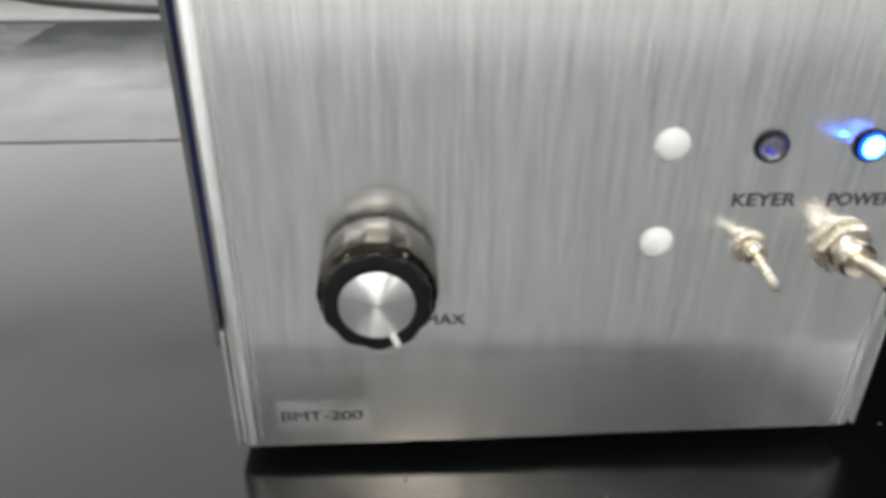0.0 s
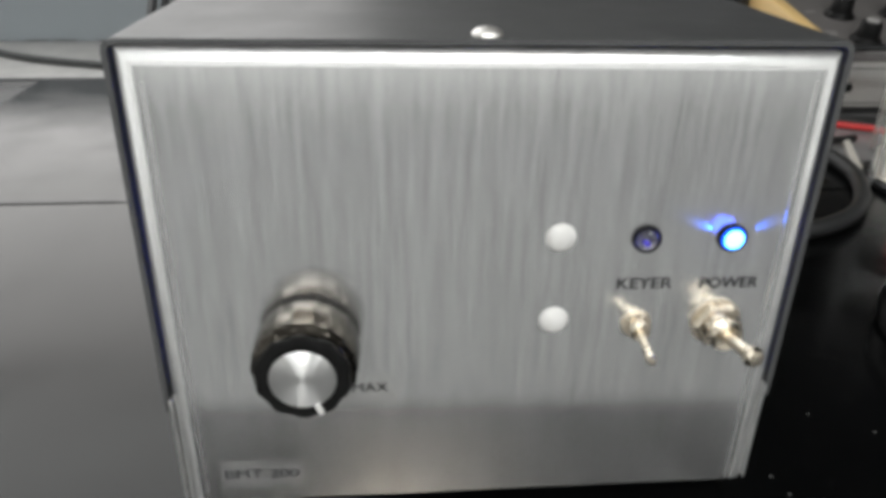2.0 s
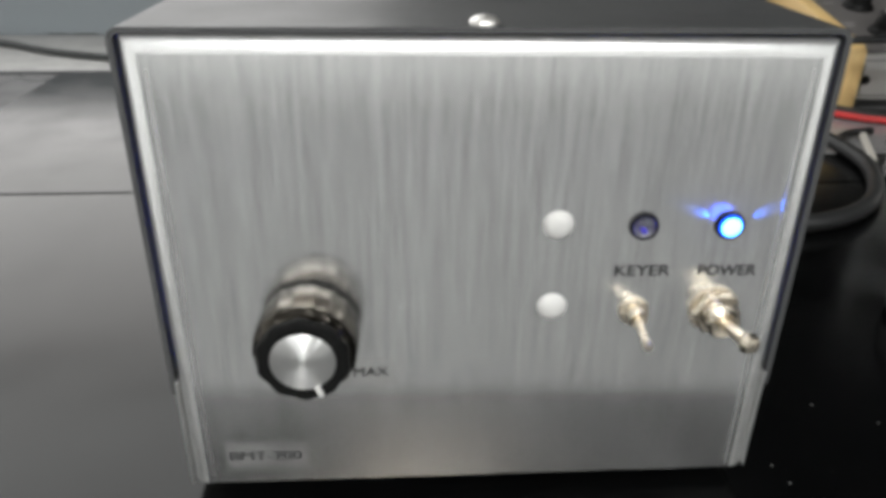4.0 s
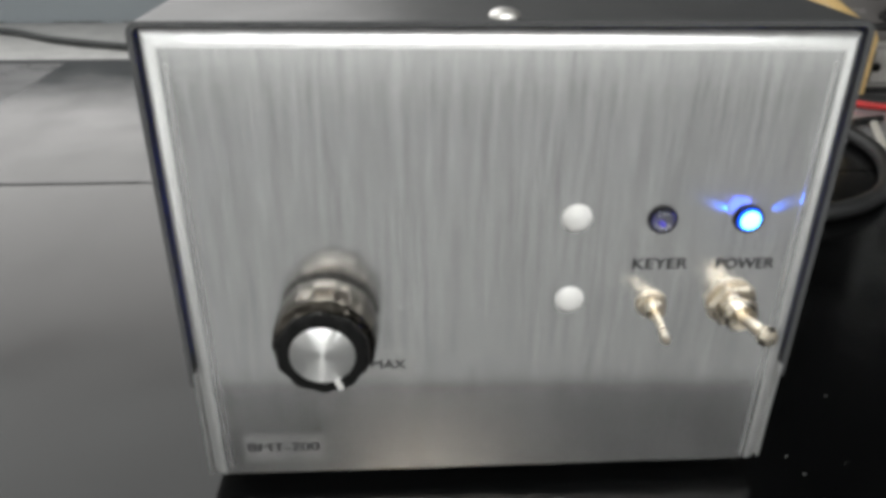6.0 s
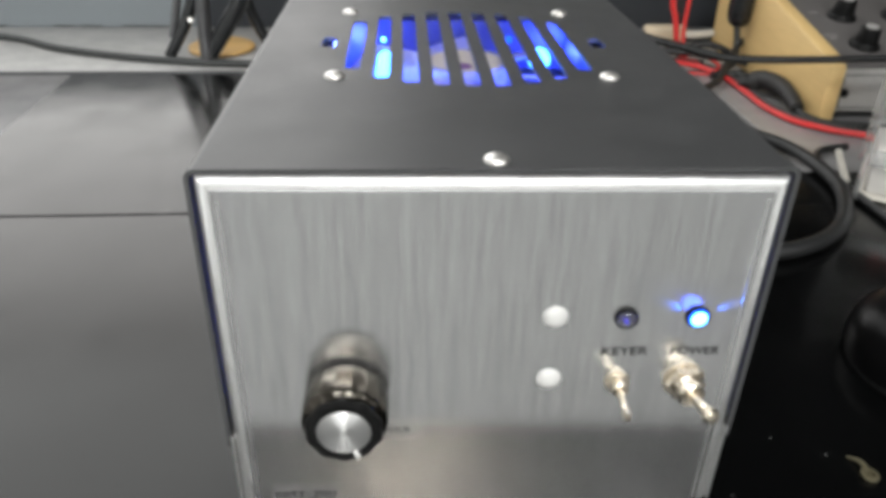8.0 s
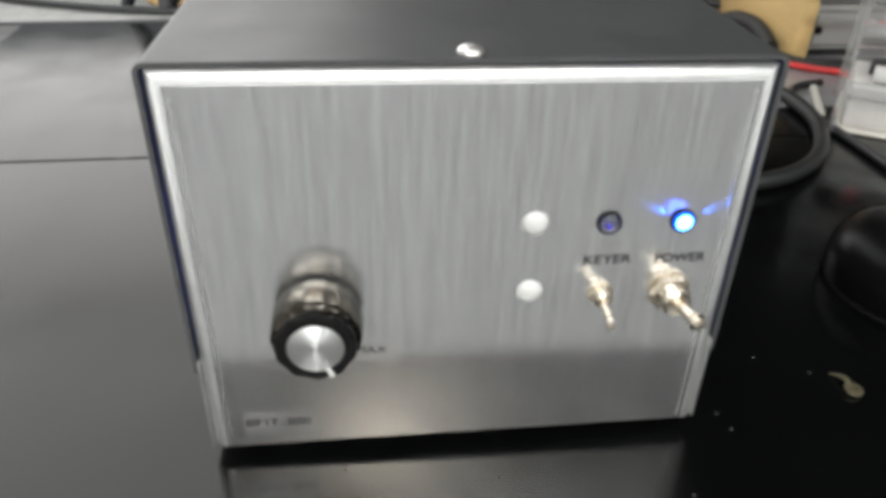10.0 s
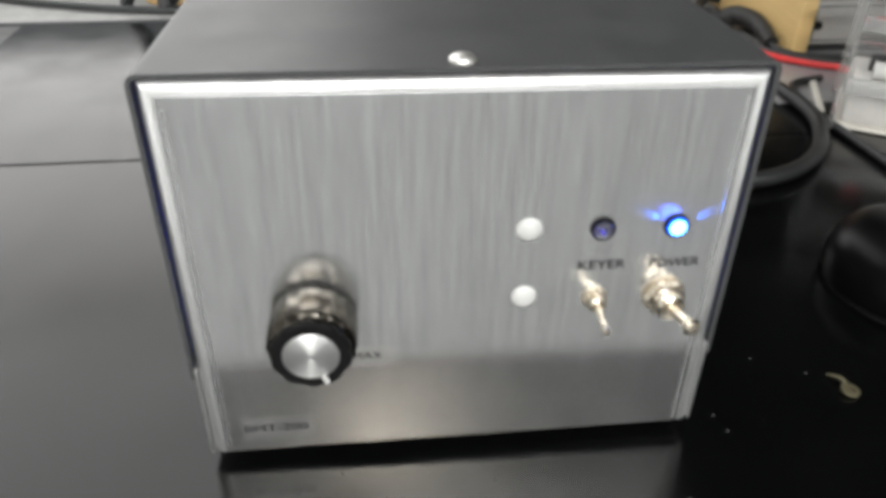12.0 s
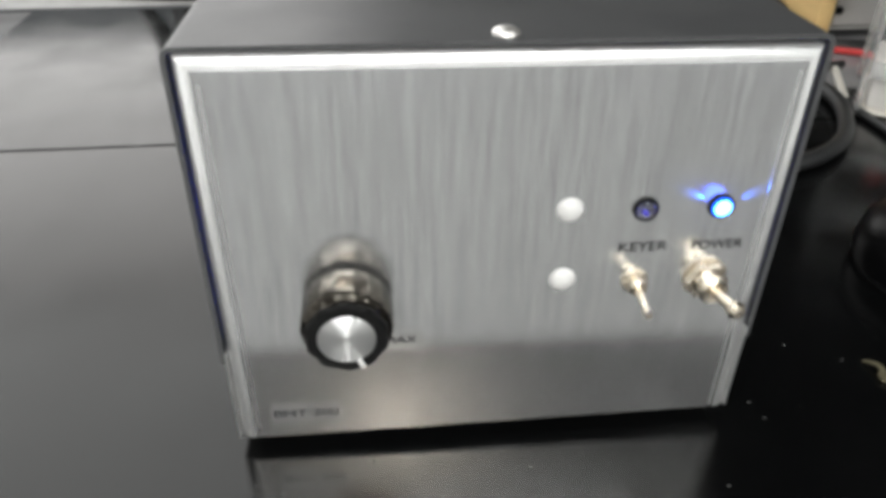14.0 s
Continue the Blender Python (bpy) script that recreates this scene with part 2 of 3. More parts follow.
def tube(bm, points, r, seg=12, steps=8, taper=None):
    line = smooth_line(points, steps)
    up = None
    rings = []
    for i, c in enumerate(line):
        d = (line[min(i + 1, len(line) - 1)] - line[max(i - 1, 0)]).normalized()
        if up is None:
            up = d.orthogonal().normalized()
        up = (up - d * up.dot(d)).normalized()
        side = d.cross(up)
        rr = r if taper is None else r + (taper - r) * i / (len(line) - 1)
        rings.append([bm.verts.new(c + rr * (math.cos(2 * math.pi * k / seg) * up + math.sin(2 * math.pi * k / seg) * side)) for k in range(seg)])
    for a, b in zip(rings, rings[1:]):
        for k in range(seg):
            bm.faces.new((a[k], a[(k + 1) % seg], b[(k + 1) % seg], b[k]))
    bm.faces.new(rings[0])
    bm.faces.new(rings[-1])
    return bm


def letters(name, text, x, z, width, height, parent, mat, y=-0.00106):
    """Printed words on the front panel, of that width and cap height, centred on x, z."""
    cu = bpy.data.curves.new(name, "FONT")
    cu.body, cu.size, cu.align_x, cu.align_y, cu.fill_mode = text, 1.0, "CENTER", "CENTER", "FRONT"
    ob = bpy.data.objects.new(name, cu)
    me = bpy.data.meshes.new_from_object(ob)
    bpy.data.objects.remove(ob)
    co = np.array([v.co[:] for v in me.vertices])
    lo, hi = co.min(0), co.max(0)
    for v in me.vertices:
        u = (v.co.x - (lo[0] + hi[0]) / 2) / (hi[0] - lo[0]) * width
        w = (v.co.y - (lo[1] + hi[1]) / 2) / (hi[1] - lo[1]) * height
        v.co = (x + u, y, z + w)
    bold = bmesh.new()
    for k in (-1, 0, 1):
        me.transform(Matrix.Translation((k * 0.00009, k * -0.00001, k * 0.00005)))
        bold.from_mesh(me)
        me.transform(Matrix.Translation((k * -0.00009, k * 0.00001, k * -0.00005)))
    bold.to_mesh(me)
    bold.free()
    me.materials.clear()
    me.materials.append(mat)
    return part(name, me, mat, parent)


# ---- setting ----
def slab(name, x0, x1, y0, y1, z0, z1, mat, label, category, bevel=0.0):
    return single(name, block(bmesh.new(), x0, x1, y0, y1, z0, z1, bevel), mat, label, category, "", "structure")


slab("floor", -3.5, 3.0, -3.5, 5.5, -0.85, -0.75, FLOOR, "pale vinyl floor of the workshop room", "floor")
slab("ceiling", -3.5, 3.0, -3.5, 5.5, 1.76, 1.86, CEIL, "grey tiled ceiling of the room", "ceiling")
slab("wall_west", -3.6, -3.5, -3.5, 5.5, -0.75, 1.76, ROOM, "pale painted plain room wall", "wall")
slab("wall_east", 3.0, 3.1, -3.5, 5.5, -0.75, 1.76, ROOM, "pale painted plain room wall", "wall")
slab("wall_south", -3.5, 3.0, -3.6, -3.5, -0.75, 1.76, ROOM, "pale painted plain room wall", "wall")
slab("wall_north", -3.5, 3.0, 5.5, 5.6, -0.75, 1.76, ROOM, "pale painted plain room wall", "wall")
slab("partition_1", -1.6, -0.25, 0.757, 0.80, -0.75, 0.088, WALL_BLUE, "blue-grey painted upstand behind the bench", "partition")
slab("partition_2", -0.247, 0.76, 0.755, 0.80, -0.75, 0.086, WALL_DARK, "dark slate upstand behind the bench", "partition")
# Two unseen boards, added so the mat's right side reflects black.
slab("unseen_board_above", 0.30, 0.76, 0.53, 0.80, 0.26, 1.45, UNSEEN_BOARD, "unseen dark board added above the bench for dark reflections", "partition")
slab("unseen_board_side", 0.762, 0.80, -0.25, 0.80, -0.75, 1.45, UNSEEN_BOARD, "unseen dark side board added to darken the mat's reflection", "partition")

bench = thing("workbench", 0, 0.24, -0.75, "grey laminate workbench with a dark edge band", "workbench")
bench["kind"] = "structure"
part("top", block(bmesh.new(), -1.6, 0.758, -0.052, 0.5665, -0.034, -0.0016, 0.002), BENCH, bench)
part("inlay", block(bmesh.new(), 0.287, 0.757, 0.310, 0.5660, -0.0014, -0.0002, 0.0004, 1), BENCH, bench)
part("edge_band", block(bmesh.new(), -1.6, 0.758, 0.5675, 0.5705, -0.034, 0.0005, 0.0005), EDGE, bench, "dark edge band along the joint")
part("rear_top", block(bmesh.new(), -1.6, 0.758, 0.5715, 0.7540, -0.034, 0.0, 0.001), SHELF, bench, "worn light laminate strip at the back")
# Dark blocks stand in for the shade in the gap along the upstand.
for x0, x1 in ((-0.431, -0.407), (-0.402, -0.375), (-0.350, -0.293), (-0.52, -0.487)):
    part("gap_shade", block(bmesh.new(), x0, x1, 0.7542, 0.7562, -0.010, 0.0012), EDGE, bench, "dark blocks imitating the shaded gap where strip meets upstand")
for lx in (-1.5, 0.68):
    for ly in (0.02, 0.66):
        part("leg", block(bmesh.new(), lx, lx + 0.05, ly, ly + 0.05, -0.75, -0.0345, 0.003), EDGE, bench)


# Vinyl sheet with two fold creases and a gentle wave.
def mat_height(x, y):
    h = 0.0003 * noise.noise(Vector((x * 9, y * 9, 3.1))) + 0.00008 * noise.noise(Vector((x * 45, y * 45, 1.7)))
    h *= min(1.0, max(0.0, abs(x) - 0.09) * 12 + max(0.0, y - 0.30) * 12 + max(0.0, -y - 0.0) * 8)
    h -= 0.0011 * math.exp(-((y - 0.2545) / 0.0009) ** 2)
    line = -0.212 - (y - 0.39) * 0.24
    if y > 0.2545:
        h -= 0.0005 * math.exp(-((x - line) / 0.0035) ** 2)
    return h


bm = bmesh.new()
xs = sorted({round(a, 4) for a in np.arange(-0.343, 0.7401, 0.012)} | {round(a, 4) for a in np.arange(-0.26, -0.17, 0.003)})
ys = sorted({round(a, 4) for a in np.arange(-0.052, 0.5661, 0.012)} | {round(a, 4) for a in np.arange(0.2515, 0.2580, 0.0005)})
grid = [[bm.verts.new((x, y, mat_height(x, y))) for x in xs] for y in ys]
for r0, r1 in zip(grid, grid[1:]):
    for i in range(len(xs) - 1):
        if xs[i + 1] > 0.287 and r0[0].co.y > 0.298:
            continue
        bm.faces.new((r0[i], r0[i + 1], r1[i + 1], r1[i]))
bmesh.ops.delete(bm, geom=[v for v in bm.verts if not v.link_faces], context="VERTS")
rim = [e for e in bm.edges if e.is_boundary]
down = bmesh.ops.extrude_edge_only(bm, edges=rim)
for v in [g for g in down["geom"] if isinstance(g, bmesh.types.BMVert)]:
    v.co.z = -0.0015
single("bench_mat", bm, MAT, "black satin vinyl sheet with fold creases on the bench", "mat")

# ---- the equipment case ----
W, ZB, ZT, DEPTH = 0.0857, 0.0064, 0.1405, 0.280
CASE_TURN = Matrix.Rotation(-0.0195, 4, "Z")
case = thing("equipment_case", 0, 0.14, 0, "black metal equipment case with brushed aluminium front panel", "electronic device")

# Front panel: folded plate with a rolled outer edge, a flat border band and the brushed face.
RIM = [(0.0, 0.0040), (0.0, 0.0024), (0.0004, 0.0014), (0.0012, 0.0005), (0.0022, -0.0002), (0.0032, -0.0006), (0.0040, -0.0007), (0.0062, -0.0007)]


def rim_corner(sx, top, d):
    foot = ZB + 0.0010 * sx
    return sx * (W - d), ZT - 0.0005 * sx - d * 0.90 if top else foot + d * 0.14


bm = bmesh.new()
rings = []
for d, y in RIM:
    ring = []
    for sx, top in ((-1, False), (1, False), (1, True), (-1, True)):
        x, z = rim_corner(sx, top, d)
        ring.append(bm.verts.new((x, y, z)))
    rings.append(ring)
for a, b in zip(rings, rings[1:]):
    for k in range(4):
        bm.faces.new((a[k], a[(k + 1) % 4], b[(k + 1) % 4], b[k]))
bm.faces.new(rings[0])
bmesh.ops.recalc_face_normals(bm, faces=bm.faces[:])
corner = [e for e in bm.edges if all(abs(abs(v.co.x) - W) < 1e-5 for v in e.verts) and abs(e.verts[0].co.y - e.verts[1].co.y) > 1e-5]
bmesh.ops.bevel(bm, geom=corner, offset=0.0014, segments=3, profile=0.5, affect="EDGES")
panel = part("front_panel", bm, ALU_RIM, case, "brushed aluminium front panel with rolled rim")
bm = bmesh.new()
front, back = [], []
for sx, top in ((-1, False), (1, False), (1, True), (-1, True)):
    x, z = rim_corner(sx, top, 0.0046)
    front.append(bm.verts.new((x, -0.0009, z)))
    back.append(bm.verts.new((x, 0.0020, z)))
bm.faces.new(front)
bm.faces.new(back)
for k in range(4):
    bm.faces.new((front[k], front[(k + 1) % 4], back[(k + 1) % 4], back[k]))
part("face", bm, ALU_PANEL, panel, "vertically brushed aluminium face", False)
for s in (-1, 1):
    bm = tube(bmesh.new(), [(s * (W - 0.0062), -0.0009, ZB + 0.003), (s * (W - 0.0062), -0.0009, ZT - 0.0075)], 0.00030, 8, 2)
    part("border_bead", bm, ALU_RIM, panel, "fine raised bead inside the rim")

# Lower tray of the chassis and rubber feet.
bm = bmesh.new()
block(bm, -W, W, 0.0042, DEPTH, ZB, ZB + 0.0015)
for s in (-1, 1):
    x0, x1 = sorted((s * W, s * (W - 0.0015)))
    block(bm, x0, x1, 0.0042, DEPTH, ZB + 0.0016, 0.046, 0.0004, 1)
    x0, x1 = sorted((s * (W + 0.0009), s * (W + 0.0001)))
    block(bm, x0, x1, 0.0002, 0.05, ZB + 0.0010 * s - 0.0004, 0.0430, 0.0003, 1)
part("chassis_tray", bm, ALU_RIM, case, "bare aluminium lower tray", False)
part("rear_panel", block(bmesh.new(), -W + 0.002, W - 0.002, DEPTH - 0.002, DEPTH, ZB + 0.002, ZT - 0.001), ALU_RIM, case)
for fx in (-0.066, 0.066):
    for fy in (0.03, 0.25):
        part("foot", lathe(bmesh.new(), [(0.0, 0.0), (0.0065, 0.0), (0.0075, 0.006)], (fx, fy, 0.0), (0, 0, 1), 20), RUBBER, case)

# Cover: slotted top sheet with rounded shoulders and sides.
SLOT_Y, SLOT_W = 0.1355, 0.0060
slots = []
for k in range(9):
    x = -0.0465 + k * 0.01145
    h = math.sqrt(0.0610 ** 2 - x * x) - 0.001
    slots.append((x, SLOT_Y - h, SLOT_Y + h))
slots += [(-0.0585, 0.1285, 0.1435), (0.0585, 0.1285, 0.1435)]


def loop_edges(bm, pts, z):
    vs = [bm.verts.new((x, y, z)) for x, y in pts]
    return [bm.edges.new((vs[i], vs[(i + 1) % len(vs)])) for i in range(len(vs))]


R, XO = 0.0032, W + 0.0024
bm = bmesh.new()
CT = 0.1424
edges = loop_edges(bm, [(-XO + R, 0.0010), (XO - R, 0.0010), (XO - R, DEPTH + 0.002), (-XO + R, DEPTH + 0.002)], CT)
for x, y0, y1 in slots:
    a, c = SLOT_W / 2, 0.0014
    edges += loop_edges(bm, [(x - a + c, y0), (x + a - c, y0), (x + a, y0 + c), (x + a, y1 - c), (x + a - c, y1), (x - a + c, y1), (x - a, y1 - c), (x - a, y0 + c)], CT)
bmesh.ops.triangle_fill(bm, edges=edges, use_beauty=True)
ext = bmesh.ops.extrude_face_region(bm, geom=bm.faces[:])
for v in [g for g in ext["geom"] if isinstance(g, bmesh.types.BMVert)]:
    v.co.z -= 0.0014
for s in (-1, 1):
    outer, inner = [], []
    for k in range(7):
        a = math.pi / 2 * k / 6
        outer.append((s * (XO - R + R * math.sin(a)), CT - R + R * math.cos(a)))
        inner.append((s * (XO - R + (R - 0.0014) * math.sin(a)), CT - R + (R - 0.0014) * math.cos(a)))
    outer.append((s * XO, 0.0385))
    inner.append((s * (XO - 0.0014), 0.0385))
    prof = outer + inner[::-1]
    front = [bm.verts.new((x, 0.0010, z)) for x, z in prof]
    back = [bm.verts.new((x, DEPTH + 0.002, z)) for x, z in prof]
    n = len(prof)
    for i in range(n):
        bm.faces.new((front[i], front[(i + 1) % n], back[(i + 1) % n], back[i]))
    half = n // 2
    for row in (front, back):
        for i in range(half - 1):
            bm.faces.new((row[i], row[i + 1], row[n - 2 - i], row[n - 1 - i]))
cover = part("cover", bm, BLACK_CASE, case, "black powder-coated folded cover with vent slots")


def screw_mesh(r=0.0038):
    bm = lathe(bmesh.new(), [(r, 0.0), (r, 0.0004), (r * 0.90, 0.0010), (r * 0.65, 0.0016), (r * 0.3, 0.0020), (0.0, 0.0021)], (0, 0, 0), (0, 0, 1), 20)
    return mesh_of("screw", bm, STEEL)


SCREW = screw_mesh()
for x, y in ((0.0, 0.0068), (-0.0525, 0.0865), (0.0525, 0.0865), (-0.0525, 0.1925), (0.0525, 0.1925)):
    ob = part("screw", SCREW, STEEL, cover, "domed bright steel screw")
    ob.location = (x, y, CT)
ob = part("side_screw", lathe(bmesh.new(), [(0.0026, 0), (0.0026, 0.001), (0.0018, 0.0022), (0.0, 0.0024)], (XO - 0.0015, 0.012, 0.033), (1, 0, 0), 16), BRASS, case, "yellow zinc screw head")

def hexagon(bm, at, r, h0, h1):
    lathe(bm, [(r * 0.94, h0), (r, h0 + 0.0003), (r, h1 - 0.0004), (r * 0.92, h1)], at, (0, -1, 0), 6)
    return bm


# Control knob.
KX, KZ = -0.0460, 0.0634
KY = -0.0008
knob = part("control_knob", lathe(bmesh.new(), [(0.0, 0.0023), (0.0130, 0.0023), (0.0139, 0.0030), (0.0141, 0.0040), (0.0139, 0.0140), (0.0133, 0.0152), (0.0122, 0.0157), (0.0118, 0.0168)], (KX, KY, KZ), (0, -1, 0), 120, lambda a, r, h: r - 0.0002 - 0.00030 * abs(math.sin(9 * a)) if r > 0.0125 else r), KNOB_SKIRT, case, "dark glossy knob with black fluted ring and aluminium cap")
part("shaft_nut", hexagon(bmesh.new(), (KX, KY, KZ), 0.0070, 0.0, 0.0022), STEEL, knob)


def flute(a, r, h):
    return r - 0.0007 * (0.5 + 0.5 * math.cos(10 * a)) if r > 0.0095 else r


part("grip", lathe(bmesh.new(), [(0.0112, 0.0164), (0.0119, 0.0167), (0.0123, 0.0174), (0.0122, 0.0184), (0.0117, 0.0190), (0.0106, 0.0192), (0.0085, 0.0191), (0.0083, 0.0184)], (KX, KY, KZ), (0, -1, 0), 100, flute), KNOB_BLACK, knob, "black fluted ring")
part("cap", lathe(bmesh.new(), [(0.0085, 0.0181), (0.0084, 0.0190), (0.0081, 0.0192), (0.0, 0.0192)], (KX, KY, KZ), (0, -1, 0), 48), SPUN, knob, "spun aluminium cap")
bm = block(bmesh.new(), -0.0007, 0.0007, -0.0209, -0.0198, -0.0110, -0.0080, 0.0002, 1)
bmesh.ops.rotate(bm, verts=bm.verts[:], cent=(0, 0, 0), matrix=Matrix.Rotation(radians(-24), 3, "Y"))
bmesh.ops.translate(bm, verts=bm.verts[:], vec=(KX, 0, KZ))
part("pointer", bm, WHITE_PLASTIC, knob, "white pointer line")

# Lettering on label strips.
def label(x0, x1, z0, z1):
    bm = bmesh.new()
    bm.faces.new([bm.verts.new((x, -0.00096, z)) for x, z in ((x0, z0), (x1, z0), (x1, z1), (x0, z1))])
    return part("label_strip", bm, LABEL, panel)


label(-0.0748, -0.0503, 0.0112, 0.0212)
letters("model_print", "BMT-200", -0.0628, 0.0166, 0.0215, 0.0032, panel, INK)
label(-0.0380, -0.0224, 0.0422, 0.0512)
letters("max_print", "MAX", -0.0301, 0.0467, 0.0100, 0.0030, panel, INK)
letters("keyer_print", "KEYER", 0.0444, 0.0786, 0.0150, 0.0032, panel, INK)
letters("power_print", "POWER", 0.0678, 0.0784, 0.0160, 0.0032, panel, INK)

# White hole plugs.
for z in (0.0924, 0.0676):
    part("hole_plug", lathe(bmesh.new(), [(0.0041, 0.0), (0.0041, 0.0006), (0.0036, 0.0014), (0.0024, 0.0021), (0.0012, 0.0024), (0.0, 0.0025)], (0.0204, -0.0004, z), (0, -1, 0), 28), WHITE_PLASTIC, case, "white domed plastic hole plug")

# Indicators.
for x, lit in ((0.0431, False), (0.0660, True)):
    led = part("indicator_lamp", lathe(bmesh.new(), [(0.0040, 0.0), (0.0040, 0.0008), (0.0037, 0.0018), (0.0033, 0.0018), (0.0032, 0.0004), (0.0, 0.0003)], (x, -0.0004, 0.0920), (0, -1, 0), 28), KNOB_BLACK, case, "lit blue indicator in black bezel" if lit else "unlit indicator in black bezel")
    part("lens", lathe(bmesh.new(), [(0.0032, 0.0004), (0.0032, 0.0014), (0.0026, 0.0022), (0.0012, 0.0027), (0.0, 0.0028)], (x, -0.0004, 0.0920), (0, -1, 0), 24), LED_ON if lit else LED_OFF, led)
    if lit:
        part("core", lathe(bmesh.new(), [(0.0026, 0.0023), (0.0021, 0.0027), (0.0012, 0.0030), (0.0, 0.0031)], (x, -0.0004, 0.0920), (0, -1, 0), 20), LED_CORE, led)
        # Two added spots lay the led's blue wing glints on the panel.
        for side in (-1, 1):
            beam = bpy.data.lights.new("wing_glint_spot", "SPOT")
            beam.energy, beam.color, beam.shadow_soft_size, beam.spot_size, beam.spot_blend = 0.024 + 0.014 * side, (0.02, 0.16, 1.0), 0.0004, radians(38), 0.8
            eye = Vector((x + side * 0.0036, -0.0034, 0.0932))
            new("wing_glint_spot", beam).matrix_world = CASE_TURN @ look(eye, eye + Vector((side * 0.86, 0.48, 0.42)))
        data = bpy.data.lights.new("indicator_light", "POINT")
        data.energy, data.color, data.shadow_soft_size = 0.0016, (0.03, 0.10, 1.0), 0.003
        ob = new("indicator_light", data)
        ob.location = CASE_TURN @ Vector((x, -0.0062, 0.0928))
    else:
        # Small emissive plug paints the violet glint into the unlit lens.
        part("lens_glint", lathe(bmesh.new(), [(0.0, 0.0005), (0.0006, 0.0005), (0.0005, 0.0019), (0.0, 0.0020)], (x, -0.0004, 0.0910), (0, -1, 0), 16), LENS_GLINT, led)


# Toggle switches.
def toggle(x, z, k, tip, name, text):
    at = (x, -0.0005, z)
    sw = part(name, lathe(bmesh.new(), [(0.0046 * k, 0.0), (0.0046 * k, 0.0005), (0.0040 * k, 0.0008)], at, (0, -1, 0), 32), CHROME, case, text)
    part("nut", hexagon(bmesh.new(), at, 0.0043 * k, 0.0008, 0.0008 + 0.0020 * k), CHROME, sw)
    h = 0.0008 + 0.0020 * k
    part("bushing", lathe(bmesh.new(), [(0.0029 * k, h), (0.0030 * k, h + 0.0004), (0.0028 * k, h + 0.0008), (0.0030 * k, h + 0.0012), (0.0028 * k, h + 0.0016), (0.0029 * k, h + 0.0030 * k), (0.0024 * k, h + 0.0036 * k), (0.0018 * k, h + 0.0034 * k), (0.0, h + 0.0030 * k)], at, (0, -1, 0), 32), CHROME, sw)
    base = Vector(at) + Vector((0, -(h + 0.0026 * k), 0))
    d = Vector(tip) - base
    n = d.length
    t = 1.35 if k > 1 else 1.0
    part("lever", lathe(bmesh.new(), [(0.0, 0.0), (0.0011 * k, 0.0), (0.0011 * k, n * 0.3), (0.0012 * k, n * 0.65), (0.0013 * k * t, n * 0.78), (0.0014 * k * t, n - 0.0014 * k), (0.0010 * k * t, n - 0.0004 * k), (0.0, n)], base, d, 24), CHROME, sw)
    return sw


toggle(0.0434, 0.0660, 0.92, (0.0432, -0.0178, 0.0642), "keyer_switch", "small bright metal toggle switch")
toggle(0.0660, 0.0662, 1.55, (0.0693, -0.0212, 0.0666), "power_switch", "larger bright metal toggle switch")

# Cooling fan under the slots, lit blue from inside.
FX, FY, FZ = 0.0, 0.137, 0.1385
bm = bmesh.new()
for s in (-1, 1):
    block(bm, FX + s * 0.059 - 0.0015, FX + s * 0.059 + 0.0015, FY - 0.060, FY + 0.060, FZ - 0.025, FZ, 0.0005, 1)
    block(bm, FX - 0.0570, FX + 0.0570, FY + s * 0.0585 - 0.0015, FY + s * 0.0585 + 0.0015, FZ - 0.025, FZ, 0.0005, 1)
fan = part("cooling_fan", bm, FAN_DARK, case, "blue translucent cooling fan glowing inside")
part("hub", lathe(bmesh.new(), [(0.0, -0.004), (0.0195, -0.004), (0.0205, -0.005), (0.0205, -0.022), (0.0, -0.022)], (FX, FY, FZ), (0, 0, 1), 40), FAN_BLUE, fan)
part("hub_sticker", lathe(bmesh.new(), [(0.0, -0.0038), (0.0165, -0.0038), (0.0165, -0.0036), (0.0, -0.0036)], (FX + 0.001, FY - 0.002, FZ), (0, 0, 1), 40), HUB_LABEL, fan, "silver-grey round sticker")
part("sticker_print", lathe(bmesh.new(), [(0.0, -0.0035), (0.0050, -0.0035), (0.0050, -0.0034), (0.0, -0.0034)], (FX - 0.002, FY - 0.011, FZ), (0, 0, 1), 28), STICKER_PRINT, fan, "dull violet print on the sticker")
for k in range(7):
    bm = bmesh.new()
    rows = []
    for i in range(6):
        r = 0.0200 + 0.0345 * i / 5
        row = []
        for j in range(7):
            a = 2 * math.pi * k / 7 + 0.10 * i / 5 + (j / 6 - 0.5) * (0.89 - 0.06 * i / 5)
            row.append(bm.verts.new((FX + r * math.cos(a), FY + r * math.sin(a), FZ - 0.007 - 0.013 * j / 6)))
        rows.append(row)
    for a, b in zip(rows, rows[1:]):
        for j in range(6):
            bm.faces.new((a[j], a[j + 1], b[j + 1], b[j]))
    ext = bmesh.ops.extrude_face_region(bm, geom=bm.faces[:])
    for v in [g for g in ext["geom"] if isinstance(g, bmesh.types.BMVert)]:
        v.co.z -= 0.0012
    part("blade", bm, FAN_BLUE, fan)
